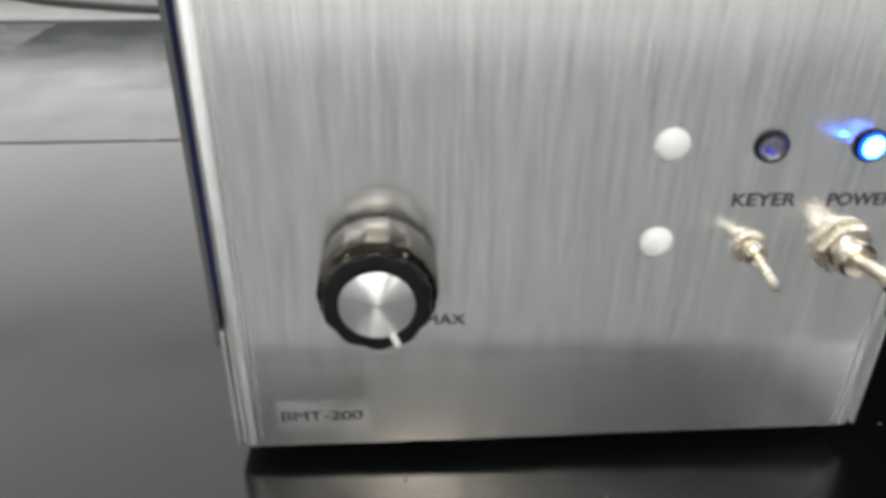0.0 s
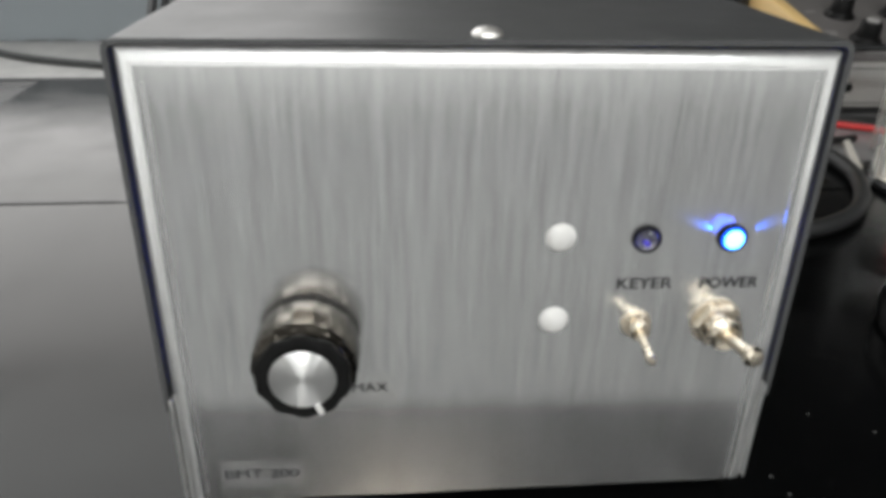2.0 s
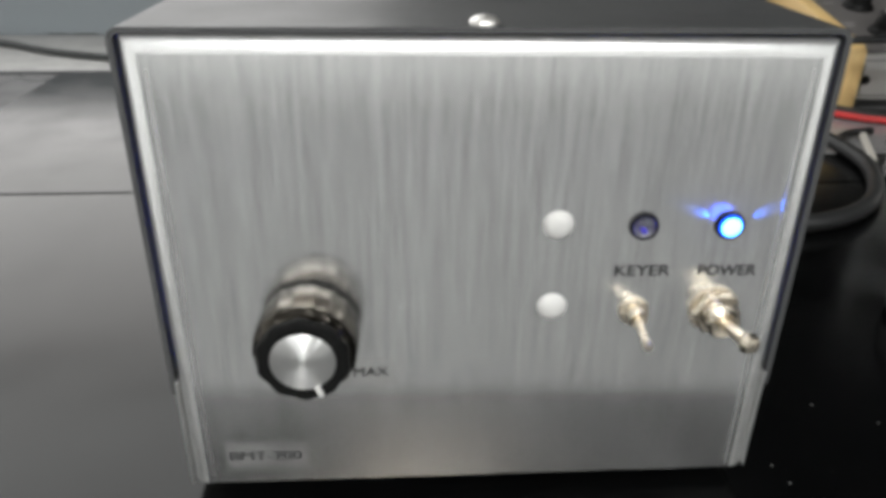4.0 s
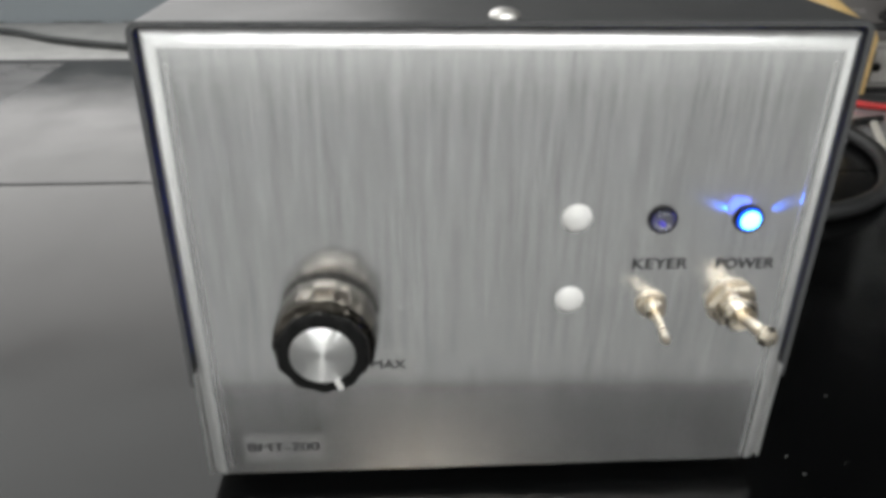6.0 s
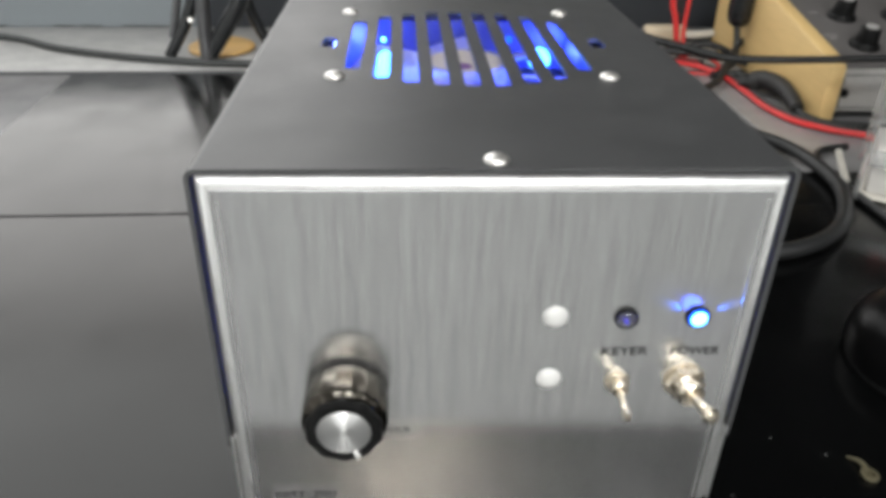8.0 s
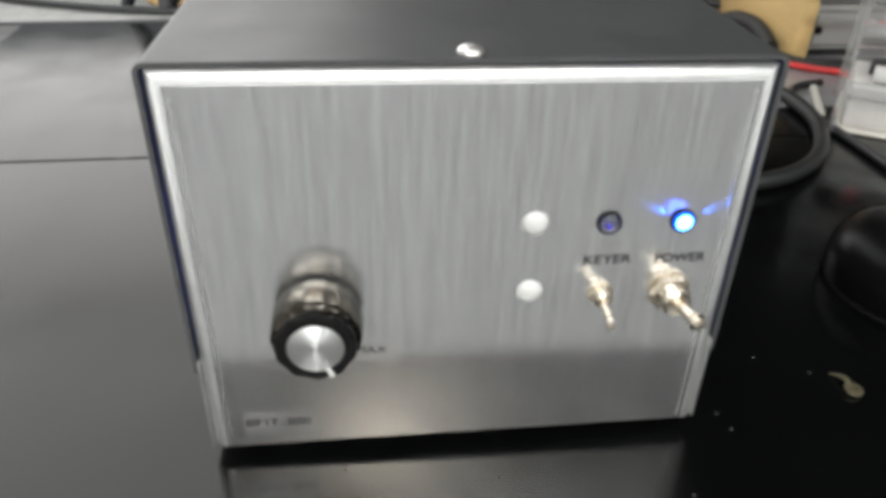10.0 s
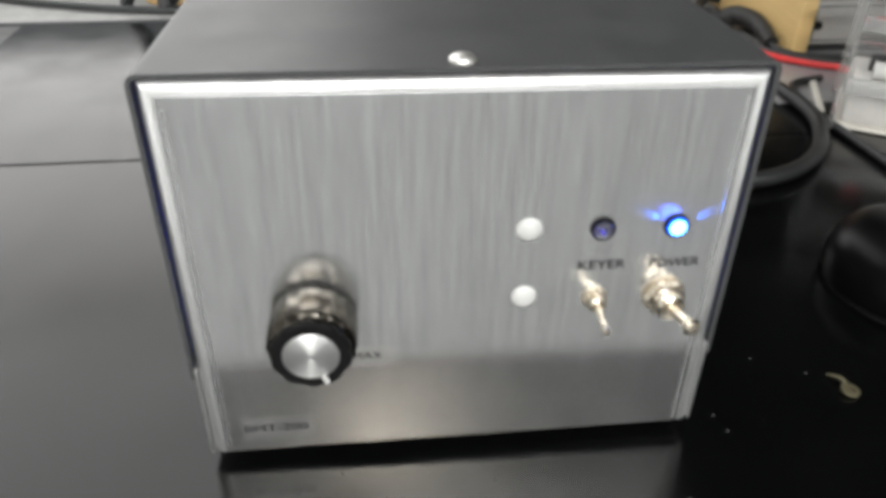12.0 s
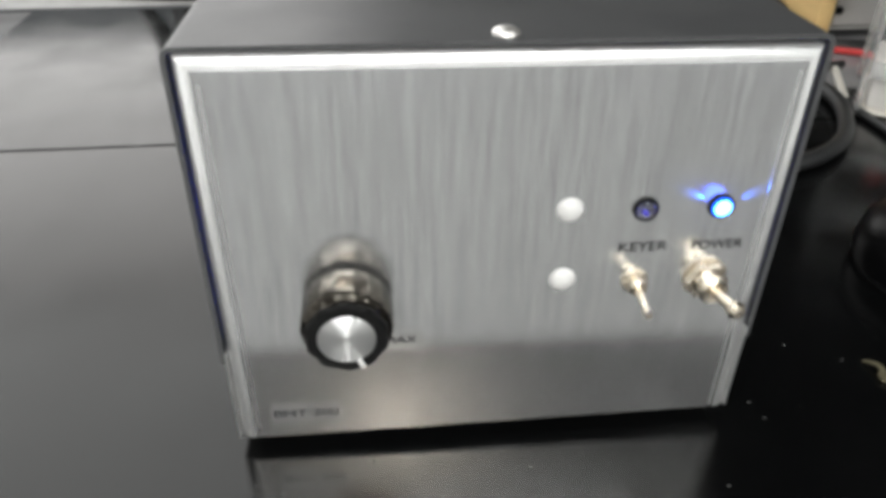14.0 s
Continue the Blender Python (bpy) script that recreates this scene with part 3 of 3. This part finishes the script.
# The long capsule is stretched to include its led's overexposed glow.
for x, y, r, n, mat in ((-0.0345, 0.092, 0.0034, 0.046, FAN_LED), (0.0345, 0.134, 0.0048, 0.004, FAN_LED), (-0.036, 0.172, 0.0011, 0.001, LED_CORE), (0.044, 0.156, 0.0016, 0.002, LED_CORE), (0.025, 0.172, 0.0016, 0.002, LED_ON)):
    bm = lathe(bmesh.new(), [(0.0, 0.0), (r * 0.7, r * 0.2), (r, r), (r, r + n), (r * 0.7, r * 1.8 + n), (0.0, r * 2 + n)], (x, y, FZ - 0.0045), (0, 1, 0), 16)
    part("led", bm, mat, fan, "bright blue light in the fan")
for x, y, watts in ((-0.050, 0.085, 0.24), (0.050, 0.085, 0.24), (-0.050, 0.181, 0.06), (0.050, 0.181, 0.06)):
    data = bpy.data.lights.new("fan_light", "POINT")
    data.energy, data.color, data.shadow_soft_size = watts, (0.12, 0.22, 1.0), 0.003
    ob = new("fan_light", data)
    ob.location = CASE_TURN @ Vector((x, y, FZ - 0.010))
part("circuit_board", block(bmesh.new(), -0.075, 0.075, 0.02, 0.26, 0.020, 0.022), FAN_DARK, case)
case.matrix_world = CASE_TURN @ Matrix.Translation(case.location)

# ---- things round the case ----
# What lies on the rear strip is laid out a little further back.
BACK = Matrix(((1.035, 0, 0, 0.0010), (0, 1.06, 0, -0.0060), (0, 0, 1, 0), (0, 0, 0, 1)))


def set_back(ob):
    ob.matrix_world = BACK @ Matrix.Translation(ob.location)
    return ob


def cable(name, points, r, mat, text, category="cable", group="", steps=8, rear=False):
    ob = single(name, tube(bmesh.new(), points, r, 12, steps), mat, text, category, group)
    return set_back(ob) if rear else ob


single("power_cord", tube(bmesh.new(), [(0.02, 0.288, 0.03), (0.05, 0.33, 0.02), (0.12, 0.40, 0.008), (0.20, 0.412, 0.0055), (0.255, 0.385, 0.0055), (0.283, 0.350, 0.0055), (0.2905, 0.313, 0.0055), (0.288, 0.272, 0.0055), (0.271, 0.233, 0.0055), (0.250, 0.206, 0.0055), (0.222, 0.188, 0.0055), (0.19, 0.182, 0.0055), (0.15, 0.194, 0.0055), (0.118, 0.24, 0.0055), (0.105, 0.32, 0.0055), (0.07, 0.42, 0.0055)], 0.0050, 12), CABLE, "thick black power cord looped on the mat", "cable")
cable("coiled_cable", [(0.336, 0.348, 0.004), (0.310, 0.340, 0.003), (0.296, 0.310, 0.003), (0.2965, 0.264, 0.003), (0.2980, 0.225, 0.003), (0.3000, 0.190, 0.003), (0.312, 0.140, 0.003), (0.37, 0.08, 0.003)], 0.0030, CABLE, "thin black cord beside the clear organiser")
cable("shelf_cable", [(-0.75, 0.735 - 0.03, 0.004), (-0.60, 0.690, 0.004), (-0.452, 0.660, 0.004), (-0.375, 0.614, 0.004), (-0.30, 0.583, 0.004), (-0.23, 0.564, 0.004), (-0.165, 0.556, 0.004), (-0.08, 0.556, 0.004), (0.02, 0.580, 0.004), (0.12, 0.61, 0.004)], 0.0038, CABLE_GREY, "dark grey cable lying along the rear strip", rear=True)
cable("long_cable", [(0.10, 0.44, 0.122), (0.148, 0.395, 0.089), (0.175, 0.388, 0.0802), (0.199, 0.388, 0.0744), (0.223, 0.388, 0.0682), (0.247, 0.388, 0.0640), (0.294, 0.388, 0.0628), (0.366, 0.388, 0.0637), (0.50, 0.39, 0.065), (0.62, 0.42, 0.068), (0.757, 0.46, 0.07)], 0.0030, CABLE, "black cable stretched in front of the console")

# Red and black supply leads.
cable("red_lead", [(0.262, 0.600, 0.16), (0.268, 0.600, 0.072), (0.2745, 0.600, 0.047), (0.281, 0.600, 0.022), (0.290, 0.597, 0.005), (0.302, 0.584, 0.003)], 0.0030, RED_WIRE, "red lead hanging down behind the case", "lead", "supply leads")
cable("red_lead", [(0.291, 0.604, 0.16), (0.2882, 0.604, 0.069), (0.2872, 0.604, 0.040), (0.2882, 0.602, 0.022), (0.293, 0.598, 0.004)], 0.0022, RED_WIRE, "thin red lead hanging down behind the case", "lead", "supply leads")
cable("black_lead", [(0.285, 0.612, 0.16), (0.2828, 0.612, 0.069), (0.2838, 0.612, 0.030), (0.2890, 0.607, 0.004), (0.31, 0.590, 0.003)], 0.0024, CABLE, "thin black lead beside the red leads", "lead", "supply leads")
cable("red_lead", [(0.240, 0.603, 0.0032), (0.2716, 0.594, 0.0032), (0.2958, 0.575, 0.0032), (0.310, 0.540, 0.0032), (0.3128, 0.486, 0.0032), (0.3125, 0.448, 0.0032), (0.3210, 0.412, 0.0032), (0.3370, 0.392, 0.0032), (0.3590, 0.377, 0.0032), (0.40, 0.362, 0.0032), (0.47, 0.356, 0.0032)], 0.0026, RED_WIRE, "red lead lying across the bench", "lead", "supply leads")
cable("black_lead", [(0.246, 0.611, 0.0030), (0.2790, 0.601, 0.0030), (0.3030, 0.580, 0.0030), (0.3180, 0.542, 0.0030), (0.3210, 0.488, 0.0030), (0.3205, 0.452, 0.0030), (0.3285, 0.419, 0.0030), (0.3440, 0.400, 0.0030), (0.3660, 0.385, 0.0030), (0.41, 0.371, 0.0030)], 0.0026, CABLE_GREY, "dark lead lying beside the red lead", "lead", "supply leads")
for pts, r in (([(0.236, 0.60, 0.010), (0.270, 0.585, 0.016), (0.295, 0.575, 0.014), (0.320, 0.570, 0.012), (0.350, 0.555, 0.006)], 0.0042),
               ([(0.230, 0.62, 0.006), (0.262, 0.605, 0.010), (0.300, 0.600, 0.020), (0.330, 0.595, 0.010)], 0.0036),
               ([(0.262, 0.500, 0.003), (0.282, 0.515, 0.006), (0.300, 0.545, 0.010), (0.322, 0.575, 0.022), (0.335, 0.585, 0.030)], 0.0034),
               ([(0.285, 0.540, 0.004), (0.310, 0.540, 0.005), (0.325, 0.505, 0.006), (0.338, 0.470, 0.006), (0.352, 0.430, 0.004)], 0.0040)):
    cable("tangled_cable", [(x + 0.014, y, z) for x, y, z in pts], r, CABLE, "black cable in a tangle behind the case", "cable", "tangled cables")
cable("thin_red_wire", [(0.276, 0.552, 0.003), (0.299, 0.545, 0.004), (0.314, 0.560, 0.008), (0.308, 0.590, 0.010), (0.300, 0.610, 0.014)], 0.0014, RED_WIRE, "fine red wire in the cable tangle", "wire")

# Beige plug on a cream cable.
plug = set_back(thing("data_plug", 0.27, 0.66, 0.006, "aged beige data plug on a cream cable", "plug"))
bm = block(bmesh.new(), 0.254, 0.300, 0.653, 0.667, 0.006, 0.026, 0.003, 2)
part("shell", bm, BEIGE, plug)
part("contact", block(bmesh.new(), 0.240, 0.2535, 0.655, 0.665, 0.011, 0.021, 0.001, 1), TRIPOD_GREY, plug, "grey metal contact end")
part("cord", tube(bmesh.new(), [(0.299, 0.660, 0.016), (0.315, 0.661, 0.015), (0.345, 0.663, 0.018), (0.40, 0.69, 0.020), (0.46, 0.70, 0.02)], 0.0040, 12), CREAM, plug, "cream cable")
plug.location.x += 0.010
set_back(single("cable_clutter_box", block(bmesh.new(), 0.236, 0.352, 0.652, 0.668, 0.0005, 0.0055, 0.001, 1), EDGE, "flat dark bar under the beige plug", "bar"))

# Black adaptor hanging on its cord.
adaptor = thing("cord_switch", 0.335, 0.585, 0.04, "glossy black in-line cord switch hanging by the console", "cord switch")
part("body", lathe(bmesh.new(), [(0.0, 0.0), (0.0055, 0.0), (0.0105, 0.004), (0.0126, 0.012), (0.0126, 0.055), (0.0090, 0.068), (0.0, 0.072)], (0.336, 0.583, 0.043), (0, 0, 1), 28), TRIPOD, adaptor)
part("cord", tube(bmesh.new(), [(0.336, 0.583, 0.042), (0.338, 0.580, 0.025), (0.335, 0.572, 0.008), (0.322, 0.565, 0.004)], 0.0034, 12), CABLE_GREY, adaptor)

# Round black moulded lump between lead and console.
moulded = thing("moulded_plug", 0.325, 0.46, 0.0, "black moulded power plug lying beside the console", "plug")
part("body", tube(bmesh.new(), [(0.323, 0.500, 0.009), (0.331, 0.493, 0.0135), (0.337, 0.472, 0.0145), (0.336, 0.448, 0.0120), (0.334, 0.428, 0.0075)], 0.0100, 16, 6, 0.0060), RUBBER, moulded)
part("collar", tube(bmesh.new(), [(0.313, 0.506, 0.0075), (0.318, 0.503, 0.0085), (0.324, 0.499, 0.009)], 0.0072, 16, 4), CABLE, moulded)
part("cord", tube(bmesh.new(), [(0.334, 0.430, 0.0065), (0.338, 0.412, 0.004), (0.36, 0.397, 0.0035), (0.46, 0.388, 0.0035)], 0.0035, 12), CABLE, moulded)

# Console with tan wooden sides and a sloping control panel.
console = thing("control_console", 0.5, 0.53, 0, "charcoal control console with tan wooden side panels", "console")


def side_board(x0, x1):
    prof = [(0.411, 0.001), (0.411, 0.050), (0.417, 0.0545), (0.662, 0.1080), (0.662, 0.001)]
    bm = bmesh.new()
    a = [bm.verts.new((x0, y, z)) for y, z in prof]
    b = [bm.verts.new((x1, y, z)) for y, z in prof]
    bm.faces.new(a)
    bm.faces.new(b)
    for i in range(5):
        bm.faces.new((a[i], a[(i + 1) % 5], b[(i + 1) % 5], b[i]))
    bmesh.ops.recalc_face_normals(bm, faces=bm.faces[:])
    bmesh.ops.bevel(bm, geom=bm.edges[:], offset=0.0018, segments=2, profile=0.5, affect="EDGES")
    return bm


part("side_panel", side_board(0.345, 0.359), TAN, console, "tan wooden side panel")
part("side_panel", side_board(0.700, 0.714), TAN, console, "tan wooden side panel")
part("kick_panel", block(bmesh.new(), 0.3595, 0.6995, 0.418, 0.424, 0.008, 0.0460, 0.001, 1), CONSOLE_GREY, console, "grey lower front panel")
bm = bmesh.new()
for x0, x1, z0, z1 in ((0.363, 0.6960, 0.0405, 0.0412), (0.363, 0.6960, 0.0115, 0.0122), (0.363, 0.3637, 0.0122, 0.0385)):
    block(bm, x0, x1, 0.4172, 0.4185, z0, z1)
part("border_line", bm, EDGE, console)
part("plinth", block(bmesh.new(), 0.3595, 0.6995, 0.424, 0.655, 0.001, 0.0075), RUBBER, console)
part("lock", lathe(bmesh.new(), [(0.0, 0.0), (0.0036, 0.0), (0.0036, 0.0016), (0.0022, 0.0020), (0.0, 0.0012)], (0.3665, 0.4178, 0.025), (0, -1, 0), 20), KNOB_BLACK, console, "black round lock")
slope = math.atan2(0.1080 - 0.0545, 0.662 - 0.417)


def on_slope(x, y, h=0.0):
    z = 0.0470 + (y - 0.417) * math.tan(slope)
    return Vector((x, y - h * math.sin(slope), z + h * math.cos(slope)))


bm = bmesh.new()
vs = [bm.verts.new(on_slope(x, y, h)) for h in (0, -0.003) for x, y in ((0.3595, 0.419), (0.6995, 0.419), (0.6995, 0.66), (0.3595, 0.66))]
for f in ((0, 1, 2, 3), (7, 6, 5, 4), (0, 4, 5, 1), (1, 5, 6, 2), (2, 6, 7, 3), (3, 7, 4, 0)):
    bm.faces.new([vs[i] for i in f])
part("control_panel", bm, CONSOLE, console, "worn charcoal sloping panel")
AX = Vector((0, -math.sin(slope), math.cos(slope)))
for x, y in ((0.398, 0.457), (0.404, 0.514), (0.452, 0.457), (0.458, 0.514)):
    k = part("knob", lathe(bmesh.new(), [(0.0, 0.0), (0.0135, 0.0), (0.0130, 0.0020), (0.0100, 0.0050), (0.0086, 0.0165), (0.0076, 0.0180), (0.0, 0.0182)], on_slope(x, y, 0.0003), AX, 28, lambda a, r, h: r - 0.0003 * (0.5 + 0.5 * math.cos(20 * a)) if h > 0.0035 and r > 0.006 else r), KNOB_BLACK, console, "black skirted control knob")
    part("cap", lathe(bmesh.new(), [(0.0, 0.0183), (0.0058, 0.0183), (0.0055, 0.0188), (0.0, 0.0188)], on_slope(x, y, 0.0003), AX, 24), FADED, k)
for x, y, w in ((0.370, 0.476, 0.012), (0.372, 0.470, 0.008), (0.385, 0.432, 0.022), (0.375, 0.522, 0.010)):
    bm = bmesh.new()
    vs = [bm.verts.new(on_slope(x + dx, y + dy, 0.0004)) for dx, dy in ((0, 0), (w, 0), (w, 0.0022), (0, 0.0022))]
    bm.faces.new(vs)
    part("faded_print", bm, FADED, console, "worn unreadable white print")
bm = bmesh.new()
vs = [bm.verts.new(on_slope(x, y, h)) for h in (0.0005, 0.0015) for x, y in ((0.380, 0.575), (0.450, 0.575), (0.450, 0.600), (0.380, 0.600))]
for f in ((3, 2, 1, 0), (4, 5, 6, 7), (0, 1, 5, 4), (1, 2, 6, 5), (2, 3, 7, 6), (3, 0, 4, 7)):
    bm.faces.new([vs[i] for i in f])
part("name_plate", bm, FADED, console, "faded pale plate")

# Clear acrylic rack with small parts inside.
RACK = Matrix.Translation((0.2910, 0.2590, 0.0)) @ Matrix.Rotation(radians(-33), 4, "Z")


def in_rack(bm):
    """Turned with the rack, whose near left corner is the origin."""
    bm.transform(RACK)
    return bm


org = thing("acrylic_rack", 0.37, 0.28, 0, "clear acrylic open rack with posts and rails", "rack")
for x in (0.0, 0.1200):
    for y0, y1 in ((0.0, 0.019), (0.082, 0.100)):
        part("post", in_rack(block(bmesh.new(), x, x + 0.0035, y0, y1, 0.001, 0.128, 0.0008, 1)), ACRYLIC, org)
for y in (0.0005, 0.0955):
    for z in (0.0270, 0.0680, 0.1050):
        part("rail", in_rack(block(bmesh.new(), 0.0037, 0.1198, y, y + 0.0040, z, z + 0.0105, 0.0008, 1)), ACRYLIC, org)
part("base_sheet", in_rack(block(bmesh.new(), 0.0037, 0.1198, 0.006, 0.0950, 0.0008, 0.0040, 0.0005, 1)), CREAM, org, "pale base sheet")
single("parts_tray", in_rack(block(bmesh.new(), 0.0070, 0.1170, 0.009, 0.074, 0.0042, 0.0330, 0.002, 2)), PALE_PLASTIC, "pale grey plastic parts tray standing in the rack", "tray")
single("ribbed_tube", in_rack(lathe(bmesh.new(), [(0.0, 0.0)] + [(0.0055 + 0.0008 * (k % 2), 0.0012 * k) for k in range(60)] + [(0.0, 0.0720)], (0.0180, 0.0210, 0.0394), (1, 0.0, 0), 20)), WHITE_PLASTIC, "pale ribbed plastic tube lying on the tray", "tube")
single("black_rod", in_rack(lathe(bmesh.new(), [(0.0, 0.0), (0.0052, 0.0), (0.0058, 0.001), (0.0058, 0.079), (0.0, 0.080)], (0.0160, 0.0400, 0.0390), (1, 0, 0), 20)), RUBBER, "black plastic rod lying on the tray", "rod")
single("red_ring", in_rack(lathe(bmesh.new(), [(0.0070, -0.0025), (0.0070, 0.0025), (0.0040, 0.0025), (0.0040, -0.0025), (0.0070, -0.0025)], (0.030, 0.0370, 0.0515), (0.2, -1, 0.25), 28)), RED_PLASTIC, "red plastic ring resting on the rod", "ring")
bm = block(bmesh.new(), -0.0025, 0.0025, -0.035, 0.035, 0.0, 0.0035, 0.0006, 1)
bmesh.ops.rotate(bm, verts=bm.verts[:], cent=(0, 0, 0), matrix=Matrix.Rotation(radians(-24), 3, "Z"))
bmesh.ops.translate(bm, verts=bm.verts[:], vec=(0.3160, 0.3180, 0.0005))
single("plastic_strip", bm, CREAM, "narrow cream plastic strip lying on the mat", "strip")

# Turned wooden disc with black forked stand legs by it.
set_back(single("wooden_disc", lathe(bmesh.new(), [(0.0, 0.0), (0.032, 0.0), (0.0345, 0.0015), (0.0345, 0.0040), (0.032, 0.0055), (0.026, 0.0050), (0.0, 0.0048)], (-0.207, 0.622, 0.0002), (0, 0, 1), 40), WOOD, "pale turned wooden disc on the rear strip", "disc"))
stand = set_back(thing("cable_stand", -0.215, 0.61, 0, "glossy black folded stand with splayed legs", "stand"))
part("leg", tube(bmesh.new(), [(-0.214, 0.612, 0.16), (-0.222, 0.611, 0.085), (-0.234, 0.610, 0.045), (-0.256, 0.606, 0.006)], 0.0060, 14, 6), TRIPOD, stand)
part("leg", tube(bmesh.new(), [(-0.150, 0.596, 0.16), (-0.176, 0.596, 0.072), (-0.193, 0.597, 0.042), (-0.214, 0.599, 0.0115)], 0.0088, 14, 6), TRIPOD, stand)
part("leg", tube(bmesh.new(), [(-0.196, 0.630, 0.16), (-0.182, 0.630, 0.075), (-0.173, 0.630, 0.040), (-0.160, 0.630, 0.0115)], 0.0055, 14, 6), TRIPOD, stand)
part("rod", tube(bmesh.new(), [(-0.213, 0.594, 0.16), (-0.214, 0.594, 0.07), (-0.2165, 0.595, 0.0060)], 0.0070, 16, 4), TRIPOD_GREY, stand, "grey metal centre rod")
part("strut", tube(bmesh.new(), [(-0.228, 0.616, 0.16), (-0.238, 0.615, 0.085), (-0.252, 0.613, 0.024)], 0.0042, 12, 4), TRIPOD_GREY, stand)
part("rivet", lathe(bmesh.new(), [(0.0, 0.0), (0.0030, 0.0), (0.0022, 0.0015), (0.0, 0.0020)], (-0.2295, 0.603, 0.0440), (0, -1, 0.3), 16), STEEL, stand, "bright rivet")

# Scraps and dust on the mat.
# Rounded black device standing on the mat.
DX, DY = 0.2330, 0.0780
device = thing("desk_device", DX, DY, 0.0, "rounded glossy black plastic device on the dark mat", "device")
part("body", lathe(bmesh.new(), [(0.0, 0.001), (0.040, 0.001), (0.0425, 0.003), (0.0430, 0.0095), (0.0415, 0.0185), (0.0370, 0.0250), (0.0290, 0.0300), (0.0150, 0.0330), (0.0, 0.0338)], (DX, DY, 0.0), (0, 0, 1), 48), DEVICE, device)
part("base_ring", lathe(bmesh.new(), [(0.0350, 0.0), (0.0410, 0.0), (0.0414, 0.0009), (0.0350, 0.0009)], (DX, DY, 0.0), (0, 0, 1), 48), RUBBER, device)

scrap = thing("wire_scrap", 0.159, 0.015, 0.0, "small yellowish wire scrap and washer on the mat", "scrap")
bm = bmesh.new()
lathe(bm, [(0.0036, 0.0005), (0.0036, 0.0017), (0.0020, 0.0019), (0.0020, 0.0004), (0.0036, 0.0005)], (0.1600, 0.0120, 0.0002), (0.1, 0, 1), 20)
part("washer", bm, SCRAP, scrap)
part("wire", tube(bmesh.new(), [(0.1600, 0.0155, 0.0018), (0.1592, 0.0180, 0.0024), (0.1578, 0.0205, 0.0016), (0.1562, 0.0225, 0.0008)], 0.0011, 8, 4, 0.0004), SCRAP, scrap)
bm = bmesh.new()
rnd = random.Random(7)
for i in range(64):
    x, y = rnd.uniform(0.0, 0.24), rnd.uniform(-0.05, 0.10)
    if i > 48:
        x, y = rnd.uniform(-0.32, 0.2), rnd.uniform(-0.05, -0.006)
    if abs(x) < 0.094 and y > -0.006:
        continue
    r = rnd.choice((0.00012, 0.00018, 0.0002, 0.0003, 0.0006))
    bmesh.ops.create_icosphere(bm, subdivisions=1, radius=r, matrix=Matrix.Translation((x, y, mat_height(x, y) + r * 0.3)) @ Matrix.Diagonal((1.2, 0.9, 0.5, 1)))
single("dust_specks", bm, DUST, "pale dust specks scattered over the mat", "dust", "", "stuff")
